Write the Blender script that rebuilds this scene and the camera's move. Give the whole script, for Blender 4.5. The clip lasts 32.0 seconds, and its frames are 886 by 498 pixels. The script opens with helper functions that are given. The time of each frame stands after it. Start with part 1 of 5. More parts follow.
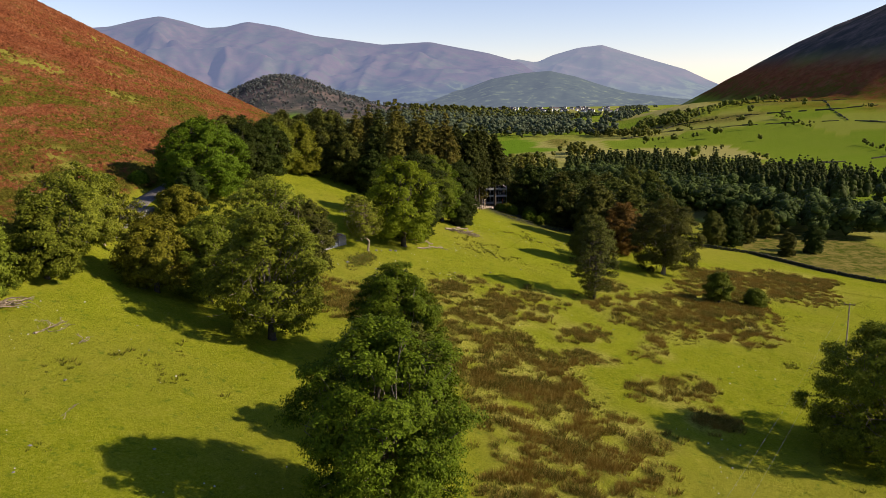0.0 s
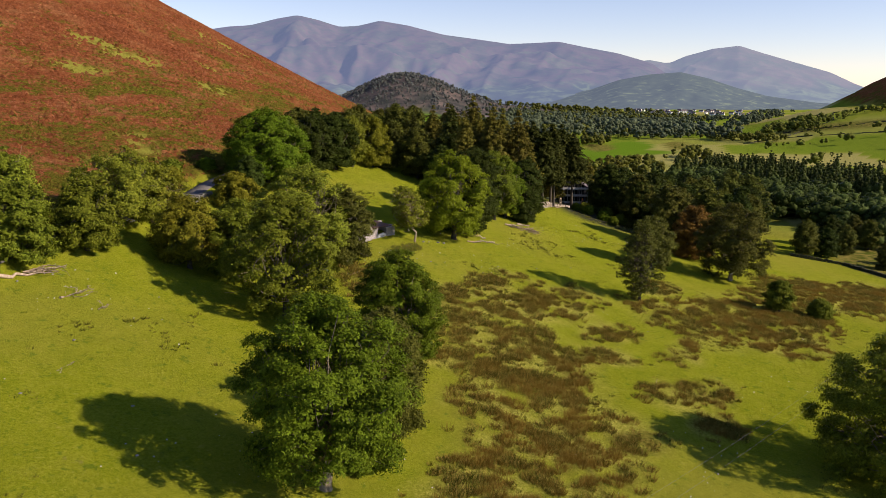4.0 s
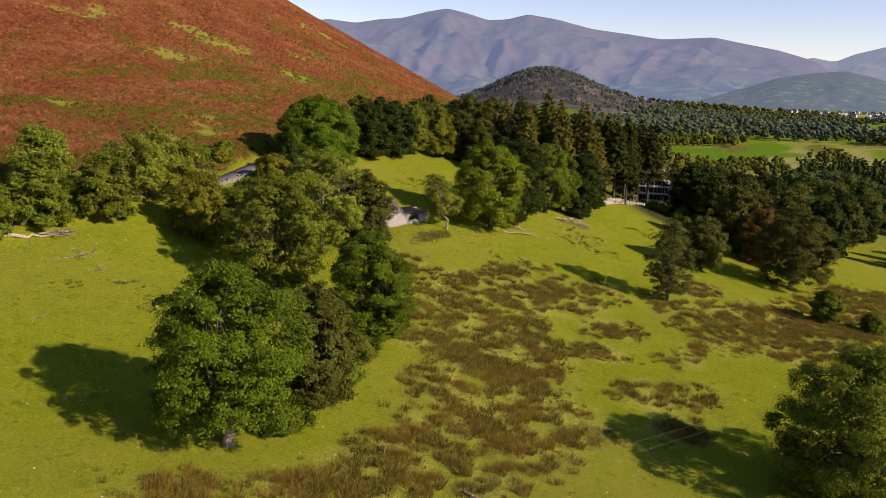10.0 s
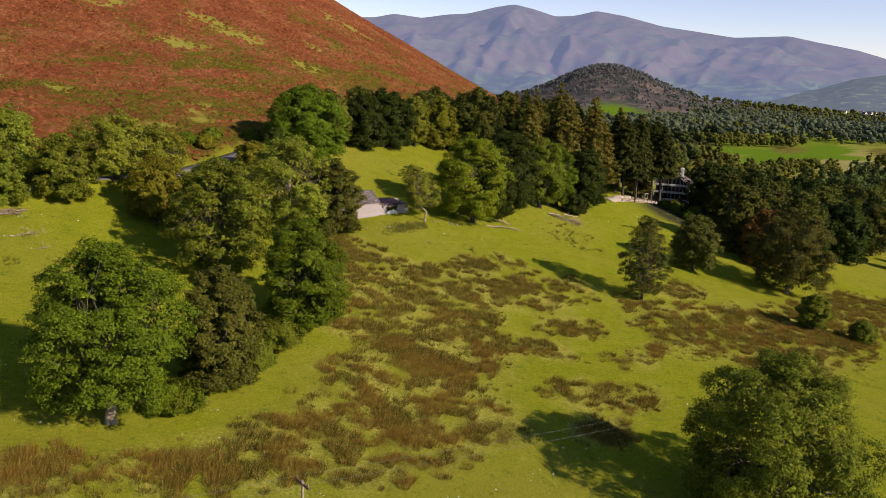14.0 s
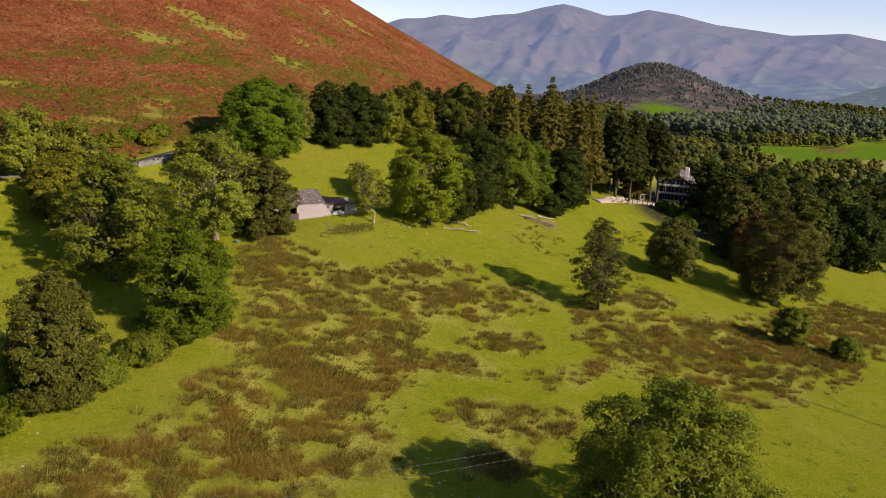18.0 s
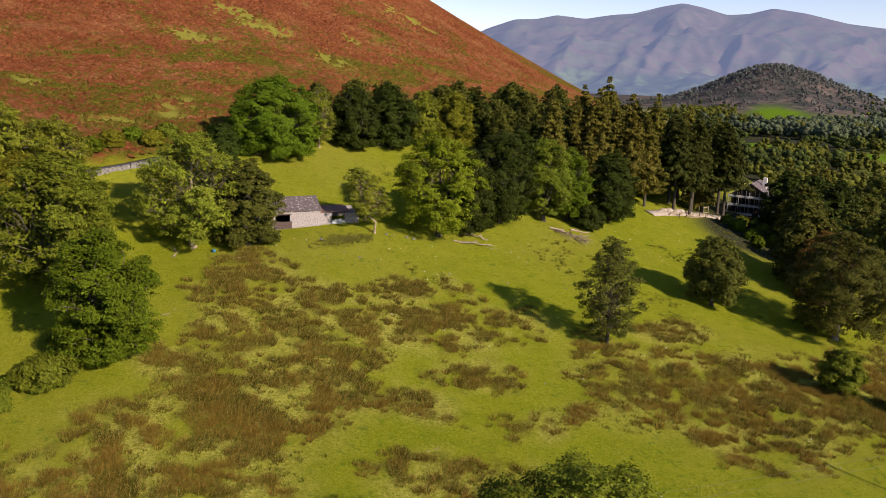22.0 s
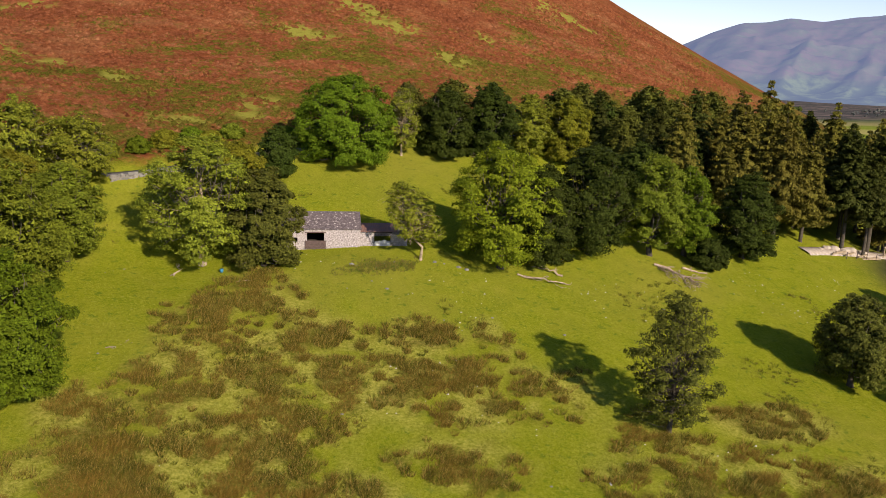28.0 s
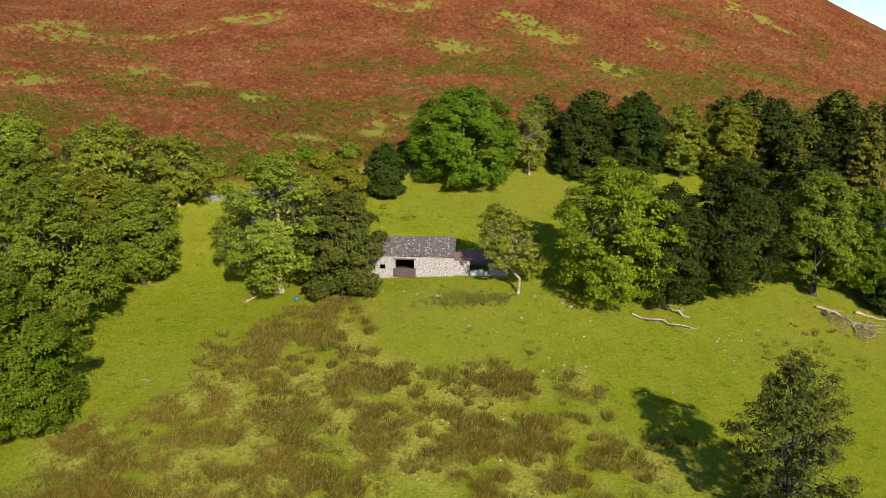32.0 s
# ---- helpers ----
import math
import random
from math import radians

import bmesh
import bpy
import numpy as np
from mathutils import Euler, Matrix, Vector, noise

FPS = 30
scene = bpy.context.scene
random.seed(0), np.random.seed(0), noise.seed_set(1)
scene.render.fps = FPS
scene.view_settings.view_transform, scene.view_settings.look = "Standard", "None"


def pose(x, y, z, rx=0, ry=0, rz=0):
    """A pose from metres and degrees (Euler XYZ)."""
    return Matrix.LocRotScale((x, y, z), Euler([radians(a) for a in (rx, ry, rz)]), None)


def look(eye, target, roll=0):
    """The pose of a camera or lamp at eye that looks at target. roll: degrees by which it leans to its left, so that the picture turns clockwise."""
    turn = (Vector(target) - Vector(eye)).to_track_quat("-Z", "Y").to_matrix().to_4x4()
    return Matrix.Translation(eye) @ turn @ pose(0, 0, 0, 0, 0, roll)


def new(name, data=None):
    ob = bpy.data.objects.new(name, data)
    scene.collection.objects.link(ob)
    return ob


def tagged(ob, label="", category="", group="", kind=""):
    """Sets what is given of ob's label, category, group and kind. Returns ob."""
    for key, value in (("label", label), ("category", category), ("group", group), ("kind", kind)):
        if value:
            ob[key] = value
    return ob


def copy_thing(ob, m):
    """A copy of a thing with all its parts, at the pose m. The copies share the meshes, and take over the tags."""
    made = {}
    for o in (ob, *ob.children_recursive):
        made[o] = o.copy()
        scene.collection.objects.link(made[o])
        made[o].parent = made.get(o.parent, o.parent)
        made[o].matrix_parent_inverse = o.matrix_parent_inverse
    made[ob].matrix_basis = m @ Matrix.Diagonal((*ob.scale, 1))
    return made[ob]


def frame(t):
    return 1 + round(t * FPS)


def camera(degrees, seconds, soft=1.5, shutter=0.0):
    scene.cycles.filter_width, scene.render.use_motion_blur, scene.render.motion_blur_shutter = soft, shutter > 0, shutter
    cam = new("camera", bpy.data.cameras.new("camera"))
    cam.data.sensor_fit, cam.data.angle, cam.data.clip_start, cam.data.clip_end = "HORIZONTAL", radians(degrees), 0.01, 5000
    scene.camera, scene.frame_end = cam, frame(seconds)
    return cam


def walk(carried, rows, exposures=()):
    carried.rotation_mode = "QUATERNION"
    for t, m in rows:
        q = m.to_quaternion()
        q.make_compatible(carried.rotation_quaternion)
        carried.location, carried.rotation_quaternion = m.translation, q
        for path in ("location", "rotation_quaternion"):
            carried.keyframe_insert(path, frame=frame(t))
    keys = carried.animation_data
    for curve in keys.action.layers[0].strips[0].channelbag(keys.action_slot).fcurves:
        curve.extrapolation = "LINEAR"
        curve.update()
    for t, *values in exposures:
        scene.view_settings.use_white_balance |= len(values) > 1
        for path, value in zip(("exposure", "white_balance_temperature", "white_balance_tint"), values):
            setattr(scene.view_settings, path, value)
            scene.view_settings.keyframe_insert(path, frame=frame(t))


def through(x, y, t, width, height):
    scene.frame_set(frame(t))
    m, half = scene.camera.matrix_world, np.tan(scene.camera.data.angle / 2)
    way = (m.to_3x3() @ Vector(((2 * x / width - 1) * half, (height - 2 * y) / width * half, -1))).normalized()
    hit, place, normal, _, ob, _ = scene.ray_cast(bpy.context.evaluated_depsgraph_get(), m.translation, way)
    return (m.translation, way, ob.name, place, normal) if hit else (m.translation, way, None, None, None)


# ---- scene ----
cam = camera(56.9, 32.0, soft=0.5)
# seconds, eye, target, roll
PATH = [
    (0, (-107.527, -82.499, 26.667), (-105.813, -81.543, 26.281), -0.6),
    (1, (-106.482, -85.732, 26.534), (-104.808, -84.707, 26.149), -0.5),
    (2, (-105.067, -89.045, 26.361), (-103.437, -87.953, 25.976), -0.3),
    (3, (-103.741, -92.064, 26.152), (-102.151, -90.914, 25.767), -0.0),
    (6, (-98.683, -100.59, 25.788), (-97.212, -99.293, 25.396), 0.8),
    (7, (-96.887, -103.198, 25.786), (-95.454, -101.86, 25.39), 1.2),
    (8, (-94.945, -105.862, 25.706), (-93.554, -104.482, 25.306), 1.4),
    (9, (-92.858, -108.219, 25.608), (-91.504, -106.803, 25.205), 1.5),
    (10, (-90.736, -110.985, 25.6), (-89.42, -109.535, 25.195), 1.4),
    (11, (-88.15, -113.795, 25.521), (-86.869, -112.314, 25.113), 1.4),
    (12, (-85.116, -116.336, 25.46), (-83.865, -114.83, 25.048), 1.6),
    (13, (-81.914, -118.309, 25.294), (-80.692, -116.781, 24.878), 1.9),
    (14, (-78.347, -120.026, 25.132), (-77.149, -118.48, 24.713), 2.2),
    (17, (-63.687, -121.622, 24.497), (-62.547, -120.034, 24.076), 2.2),
    (18, (-58.706, -122.057, 24.11), (-57.607, -120.44, 23.689), 1.9),
    (19, (-53.575, -121.651, 24.223), (-52.527, -120.002, 23.796), 2.4),
    (20, (-48.46, -121.206, 24.203), (-47.465, -119.525, 23.775), 2.2),
    (21, (-43.116, -120.542, 24.085), (-42.183, -118.825, 23.657), 2.1),
    (22, (-37.961, -119.342, 24.114), (-37.093, -117.592, 23.687), 2.0),
    (23, (-33.157, -117.865, 24.479), (-32.358, -116.083, 24.047), 2.2),
    (24, (-27.809, -116.285, 24.086), (-27.092, -114.468, 23.657), 2.0),
    (25, (-23.405, -114.012, 24.201), (-22.758, -112.17, 23.769), 2.4),
    (28, (-10.663, -106.015, 23.913), (-10.268, -104.103, 23.478), 2.5),
    (29, (-5.827, -103.547, 23.92), (-5.559, -101.613, 23.486), 2.1),
    (30, (-2.582, -100.777, 23.299), (-2.417, -98.829, 22.879), 1.7),
    (31, (1.665, -97.877, 23.175), (1.675, -95.92, 22.762), 0.9),
    (32, (4.842, -94.693, 22.91), (4.715, -92.738, 22.507), 0.5),
]
walk(cam, [(t, look(eye, target, roll)) for t, eye, target, roll in PATH], [(0, 0.50, 6750, 18), (13, 0.48, 6750, 21), (25, 0.55, 6700, 19), (29, 0.61, 6600, 15), (32, 0.68, 6300, 6)])

# ---- light ----
SUN_AZ, SUN_EL = 157.0, 27.5          # degrees clockwise from +y, degrees above the horizon
world = bpy.data.worlds.new("sky")
scene.world = world
world.use_nodes = True
wn = world.node_tree.nodes
sky = wn.new("ShaderNodeTexSky")
sky.sky_type = 'NISHITA'
sky.sun_disc = False
sky.sun_elevation = radians(SUN_EL)
sky.sun_rotation = radians(SUN_AZ)
sky.air_density, sky.dust_density, sky.ozone_density = 0.82, 0.0, 1.3
wn["Background"].inputs[1].default_value = 0.100
hue = wn.new("ShaderNodeMix")
hue.data_type, hue.blend_type = "RGBA", "MULTIPLY"
hue.inputs[0].default_value = 1.0
hue.inputs[7].default_value = (1.05, 0.99, 1.09, 1)
world.node_tree.links.new(sky.outputs[0], hue.inputs[6])
world.node_tree.links.new(hue.outputs[2], wn["Background"].inputs[0])
sun_data = bpy.data.lights.new("sun", "SUN")
sun_data.energy, sun_data.angle, sun_data.color = 5.0, radians(0.55), (1.0, 0.87, 0.66)
sun = new("sun", sun_data)
_d = Vector((math.sin(radians(SUN_AZ)) * math.cos(radians(SUN_EL)), math.cos(radians(SUN_AZ)) * math.cos(radians(SUN_EL)), math.sin(radians(SUN_EL))))
sun.matrix_world = look(_d * 300, (0, 0, 0))


# ---- the lie of the land ----
NEAR = [0.31, -7.79, 26.43, -4.09, 1.61, 5.11, -8.96, -0.58, -0.27, 1.07]
FELL = [-21.909, 333.797, 120.519, 0.472, 23.14, -0.216, 0.856, 17.244, 7.991, 257.495, 82.363]


def soft_max(a, b, k):
    return 0.5 * (a + b + np.sqrt((a - b) ** 2 + k * k))


def bell(x, y, cx, cy, sx, sy, rot=0.0):
    c, s = np.cos(rot), np.sin(rot)
    u = ((x - cx) * c + (y - cy) * s) / sx
    v = (-(x - cx) * s + (y - cy) * c) / sy
    return np.exp(-0.5 * (u * u + v * v))


def fell_height(x, y):
    cx, cy, z0, s, r0, a, e, A, bx, by, w = FELL
    dx, dy = x - cx, y - cy
    u = dx * np.cos(a) + dy * np.sin(a)
    v = (-dx * np.sin(a) + dy * np.cos(a)) * e
    return z0 - s * (np.sqrt(u * u + v * v + r0 * r0) - r0) + A * bell(x, y, bx, by, w, w)


def vnoise(x, y, seed=0):
    """Smooth value noise between 0 and 1 over arrays."""
    xi, yi = np.floor(x), np.floor(y)
    fx, fy = x - xi, y - yi
    fx, fy = fx * fx * (3 - 2 * fx), fy * fy * (3 - 2 * fy)

    def hsh(a, b):
        n = np.sin(a * 127.1 + b * 311.7 + seed * 74.7) * 43758.5453
        return n - np.floor(n)
    return (hsh(xi, yi) * (1 - fx) + hsh(xi + 1, yi) * fx) * (1 - fy) + (hsh(xi, yi + 1) * (1 - fx) + hsh(xi + 1, yi + 1) * fx) * fy


def fnoise(x, y, seed=0, octaves=4):
    t, a, s = 0, 0.5, 0
    for o in range(octaves):
        t = t + a * vnoise(x * 2 ** o, y * 2 ** o, seed + o * 13)
        s += a
        a *= 0.5
    return t / s


def far_hill(x, y):
    c, s = math.cos(2.064), math.sin(2.064)
    u, v = (x - 1423) * c + (y + 211.5) * s, (-(x - 1423) * s + (y + 211.5) * c) * 0.528
    return 190.5 - 0.724 * (np.sqrt(u * u + v * v + 190.5 ** 2) - 190.5) + 16 * (fnoise(x / 130, y / 130, 61, 4) - 0.5)


def land(x, y):
    x, y = np.asarray(x, float), np.asarray(y, float)
    u, v, n = 110 * np.tanh(x / 110), 90 * np.tanh(y / 90), NEAR
    z = n[0] + n[1] * u / 100 + n[2] * v / 100 + n[3] * u * v / 1e4 + n[4] * u * u / 1e4 + n[5] * v * v / 1e4
    z = z + n[6] * u ** 3 / 1e6 + n[7] * v ** 3 / 1e6 + n[8] * u * u * v / 1e6 + n[9] * u * v * v / 1e6
    pad = np.exp(-(((x + 3) / 11) ** 2 + ((y - 2) / 6) ** 2) ** 2)
    z = z * (1 - pad) + pad * (-0.05 + 0.17 * y)
    z = z - 2.6 * bell(x, y, -25, -3, 11, 9) + 1.8 * bell(x, y, -47, 3, 9, 9)
    w = 1 / (1 + np.exp(-(x + 0.25 * y - 150) / 22))
    s, r = x - 0.8 * y, np.hypot(x, y)
    floor = -23.5 - 0.006 * np.maximum(r - 300, 0) + 0.11 * soft_max(s - 560, 0, 60) / (1 + np.exp(-(0.215 * x - y) / 32)) * np.exp(-(np.maximum(s - 760, 0) / 400) ** 2)
    z = z * (1 - w) + floor * w
    z = soft_max(z, fell_height(x, y), 3.0)
    z = soft_max(z, far_hill(x, y), 10.0)
    z = z + 74 * bell(x, y, 1288, 1101, 100, 185, -0.75) + 18 * bell(x, y, 1400, 940, 230, 120, -0.7)
    return z


def zl(x, y):
    return float(land(x, y))


def step(a, b, v):
    k = np.clip((v - a) / (b - a), 0, 1)
    return k * k * (3 - 2 * k)


ROAD = [(-150, -30), (-110, -21), (-80, -10), (-62, -1.0), (-50.4, 3.4), (-42.5, 8), (-35, 12.4), (-30, 15.4), (-24, 19), (-14, 26), (0, 33.5), (14, 41), (45, 51), (80, 62), (130, 78), (300, 120)]


def road_y(x):
    return np.interp(x, [p[0] for p in ROAD], [p[1] for p in ROAD])


# rush beds: x, y, half widths, turn
RUSHES = [(-14, -14, 4.6, 5, 0), (-16, -22, 4.5, 5.5, .1), (-8, -24, 5.5, 4.5, .1), (4, -22, 3.6, 2.8, .1), (7, -32, 10.2, 4.4, .1), (-9, -33, 6.5, 4.5, .1),
          (-18, -31, 4.5, 3.6, .1), (13, -21, 1.6, 2.8, 0), (5, -43, 4.2, 2.4, -.1), (-4, -48, 2.4, 2.6, -.1), (-27, -36, 3, 3, 0), (-22, -41, 4.2, 4, 0), (-13, -42, 5.6, 5, -.1),
          (-24, -48, 7.5, 5, -.2), (-33, -47, 4.2, 3.4, 0), (24, -48, 5.5, 8, -.1), (39, -36, 5, 2.4, 0), (40, -52, 17, 7, -.3), (30, -61, 6, 5, -.3), (62, -51, 9, 5, -.3), (-32, -57, 8, 6, -.3),
          (-44, -60, 8, 4.5, -.3), (-54, -60, 6, 3.6, -.3), (-67, -57, 4, 2.6, -.3), (84, -58, 12, 12, -.3), (100, -62, 14, 7, -.2), (-6, -60, 6, 3, -.4), (5, -54, 3, 2, 0), (-14, -66, 3, 2, 0), (12, -52, 2.5, 1.6, 0)]
# beds where the rushes stand close
DENSE = [(38, -54, 18, 10.5, -0.3), (7, -32, 8, 3.6, 0.1), (-24, -47, 7, 4.5, -0.2), (-12, -29, 4.5, 5, 0.1), (-34, -58, 8, 5, -0.3)]
# grassy clearings in the bracken: x, y, half widths
CLEARINGS = [(-91, 83, 13, 10), (-99, 96, 14, 7), (-60, 58, 14, 5.5), (-76, 47, 8, 4), (-37, 54, 4.5, 4), (-68, 90, 11, 4), (-4, 82, 9, 4.5), (16, 93, 10, 3.5), (29, 82, 4.5, 6), (38.5, 98, 4, 4), (10, 100, 9, 4), (67, 137, 7, 5), (75, 131, 5, 4), (-20, 104, 7, 3),
             (-53, 98, 9, 4), (-13, 46, 5, 6), (-25, 34, 6, 3), (-13, 106, 5, 4), (28, 54, 6, 2.5), (-110, 70, 14, 5)]


def rush_mask(x, y):
    wx = x + 5 * (fnoise(x / 6, y / 6, 5) - 0.5)
    wy = y + 5 * (fnoise(x / 6, y / 6, 9) - 0.5)
    m = 0 * x - 3
    for cx, cy, a, b, r in RUSHES:
        c, s = math.cos(r), math.sin(r)
        u, v = ((wx - cx) * c + (wy - cy) * s) / a, (-(wx - cx) * s + (wy - cy) * c) / b
        m = np.maximum(m, 1.42 - np.sqrt(u * u + v * v))
    for cx, cy, a, b, r in DENSE:
        c, s = math.cos(r), math.sin(r)
        u, v = ((wx - cx) * c + (wy - cy) * s) / a, (-(wx - cx) * s + (wy - cy) * c) / b
        m = np.maximum(m, 2.2 * (1.1 - np.sqrt(u * u + v * v)))
    cover = fnoise(x / 1.9, y / 1.5, 21, 3) * 0.65 + fnoise(x / 0.7, y / 0.7, 23, 2) * 0.35
    return step(-0.25, 0.35, m) * step(0.505, 0.550, cover + 0.055 * np.clip(m, -0.4, 1.6))


def rough_mask(x, y):
    """Rank pale grass round the rush beds."""
    m = 0 * x
    for cx, cy, a, b, r in RUSHES:
        m = np.maximum(m, 1.9 - np.sqrt(((x - cx) / a) ** 2 + ((y - cy) / b) ** 2))
    return step(0.0, 0.9, m) * step(0.3, 0.6, fnoise(x / 4, y / 4, 29))


def clearing_mask(x, y):
    wx = x + 12 * (fnoise(x / 9, y / 9, 31) - 0.5)
    wy = y + 12 * (fnoise(x / 9, y / 9, 37) - 0.5)
    m = 0 * x
    for cx, cy, a, b in CLEARINGS:
        u, v = (wx - cx) / a, (wy - cy) / b
        m = np.maximum(m, 1.2 - np.sqrt(u * u + v * v))
    return step(0.05, 0.5, m) * step(0.36, 0.52, fnoise(x / 3.2, y / 2.2, 39, 3) + 0.12 * m)


def bracken_mask(x, y):
    edge = road_y(x) + 3.0 + 5 * (fnoise(x / 7, y / 7, 41) - 0.5)
    m = step(-1.0, 1.5, y - edge) * step(-8, -1, land(x, y) - (-2)) * (x < 420)
    hill = step(0.45, 0.75, (land(x, y) + 14) / 40 + 0.3 * fnoise(x / 60, y / 60, 43)) * (x > 420) * (y < 500) * step(105, 55, land(x, y) + 50 * (fnoise(x / 90, y / 90, 47) - 0.5))
    return np.maximum(m, hill)


# ---- materials ----
def mat(name):
    m = bpy.data.materials.new(name)
    m.use_nodes = True
    t = m.node_tree
    return m, t, t.nodes["Principled BSDF"]


def ramp(t, stops, fac=None):
    r = t.nodes.new("ShaderNodeValToRGB")
    while len(r.color_ramp.elements) < len(stops):
        r.color_ramp.elements.new(0.5)
    for e, (p, c) in zip(r.color_ramp.elements, stops):
        e.position, e.color = p, (*c, 1)
    if fac is not None:
        t.links.new(fac, r.inputs[0])
    return r.outputs[0]


def noise_tex(t, scale, detail=5.0, rough=0.6, vec=None, out="Fac", distort=0.0):
    n = t.nodes.new("ShaderNodeTexNoise")
    n.inputs["Scale"].default_value, n.inputs["Detail"].default_value, n.inputs["Roughness"].default_value = scale, detail, rough
    n.inputs["Distortion"].default_value = distort
    if vec is None:
        vec = t.nodes.new("ShaderNodeNewGeometry").outputs["Position"]
    t.links.new(vec, n.inputs["Vector"])
    return n.outputs[out]


def mix(t, fac, a, b, blend="MIX"):
    n = t.nodes.new("ShaderNodeMix")
    n.data_type, n.blend_type = "RGBA", blend
    for v, s in ((fac, n.inputs[0]), (a, n.inputs[6]), (b, n.inputs[7])):
        if isinstance(v, (int, float)):
            s.default_value = v
        elif isinstance(v, tuple):
            s.default_value = (*v, 1)
        else:
            t.links.new(v, s)
    return n.outputs[2]


def calc(t, op, a, b=0.0, c=None):
    n = t.nodes.new("ShaderNodeMath")
    n.operation = op
    for v, s in ((a, n.inputs[0]), (b, n.inputs[1]), (c, n.inputs[2])):
        if v is None:
            continue
        if isinstance(v, (int, float)):
            s.default_value = v
        else:
            t.links.new(v, s)
    return n.outputs[0]


def attr(t, name):
    n = t.nodes.new("ShaderNodeAttribute")
    n.attribute_name = name
    return n.outputs["Fac"]


def bump(t, bsdf, height, strength=0.5, dist=0.1):
    n = t.nodes.new("ShaderNodeBump")
    n.inputs["Strength"].default_value, n.inputs["Distance"].default_value = strength, dist
    t.links.new(height, n.inputs["Height"])
    t.links.new(n.outputs[0], bsdf.inputs["Normal"])


def plain(name, stops, scale=3.0, rough=0.85, relief=0.3, dist=0.03, metal=0.0, obj_random=0.0):
    m, t, b = mat(name)
    tc = t.nodes.new("ShaderNodeTexCoord").outputs["Object"]
    n = noise_tex(t, scale, 6, 0.65, tc)
    col = ramp(t, stops, n)
    if obj_random:
        oi = t.nodes.new("ShaderNodeObjectInfo")
        hs = t.nodes.new("ShaderNodeHueSaturation")
        t.links.new(col, hs.inputs["Color"])
        t.links.new(calc(t, "MULTIPLY_ADD", oi.outputs["Random"], obj_random, 1 - obj_random / 2), hs.inputs["Value"])
        col = hs.outputs[0]
    t.links.new(col, b.inputs["Base Color"])
    b.inputs["Roughness"].default_value, b.inputs["Metallic"].default_value = rough, metal
    b.inputs["Specular IOR Level"].default_value = 0.25
    bump(t, b, noise_tex(t, scale * 4, 5, 0.7, tc), relief, dist)
    return m


def leaf_mat(name, dark, light, tint, through=0.24):
    """Leaves: each its own shade, patches of older foliage, light that comes through."""
    m, t, b = mat(name)
    geo = t.nodes.new("ShaderNodeNewGeometry")
    oi = t.nodes.new("ShaderNodeObjectInfo")
    col = ramp(t, [(0.0, dark), (0.55, tuple(0.5 * (a + c) for a, c in zip(dark, light))), (1.0, light)], geo.outputs["Random Per Island"])
    patch = ramp(t, [(0.42, (0, 0, 0)), (0.68, (1, 1, 1))], noise_tex(t, 0.55, 3, 0.6))
    col = mix(t, calc(t, "MULTIPLY", patch, 0.55), col, tint)
    hs = t.nodes.new("ShaderNodeHueSaturation")
    t.links.new(col, hs.inputs["Color"])
    t.links.new(calc(t, "MULTIPLY_ADD", oi.outputs["Random"], 0.24, 0.88), hs.inputs["Value"])
    t.links.new(calc(t, "MULTIPLY_ADD", oi.outputs["Random"], 0.02, 0.492), hs.inputs["Hue"])
    t.links.new(hs.outputs[0], b.inputs["Base Color"])
    b.inputs["Roughness"].default_value = 0.62
    b.inputs["Specular IOR Level"].default_value = 0.05
    tr = t.nodes.new("ShaderNodeBsdfTranslucent")
    t.links.new(hs.outputs[0], tr.inputs[0])
    ms = t.nodes.new("ShaderNodeMixShader")
    ms.inputs[0].default_value = through
    t.links.new(b.outputs[0], ms.inputs[1])
    t.links.new(tr.outputs[0], ms.inputs[2])
    t.links.new(ms.outputs[0], t.nodes["Material Output"].inputs[0])
    return m


LEAF = {}
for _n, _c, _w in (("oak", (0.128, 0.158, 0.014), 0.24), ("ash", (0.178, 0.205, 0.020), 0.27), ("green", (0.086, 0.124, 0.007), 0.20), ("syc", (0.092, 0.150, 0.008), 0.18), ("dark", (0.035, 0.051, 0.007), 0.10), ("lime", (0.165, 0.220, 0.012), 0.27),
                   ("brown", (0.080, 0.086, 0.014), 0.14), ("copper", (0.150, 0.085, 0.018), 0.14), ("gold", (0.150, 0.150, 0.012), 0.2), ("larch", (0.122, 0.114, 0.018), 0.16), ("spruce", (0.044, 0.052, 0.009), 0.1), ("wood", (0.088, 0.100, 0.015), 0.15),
                   # knoll and valley leaves: greyed and blued, distance haze put into their colour
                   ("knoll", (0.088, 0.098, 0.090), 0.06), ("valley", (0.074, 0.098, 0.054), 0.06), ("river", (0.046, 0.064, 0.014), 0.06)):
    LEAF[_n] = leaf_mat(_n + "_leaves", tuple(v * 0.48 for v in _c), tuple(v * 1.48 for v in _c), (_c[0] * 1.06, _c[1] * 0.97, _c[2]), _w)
BARK = plain("bark", [(0.3, (0.028, 0.023, 0.017)), (0.7, (0.095, 0.082, 0.064))], 2.5, 0.9, 0.8, 0.06)
BOUGH = plain("grey_bough_bark", [(0.3, (0.07, 0.06, 0.045)), (0.7, (0.19, 0.165, 0.13))], 2.0, 0.9, 0.7, 0.05)
PALE_BARK = plain("pale_bark", [(0.3, (0.16, 0.122, 0.080)), (0.7, (0.42, 0.345, 0.245))], 2.0, 0.9, 0.7, 0.05)


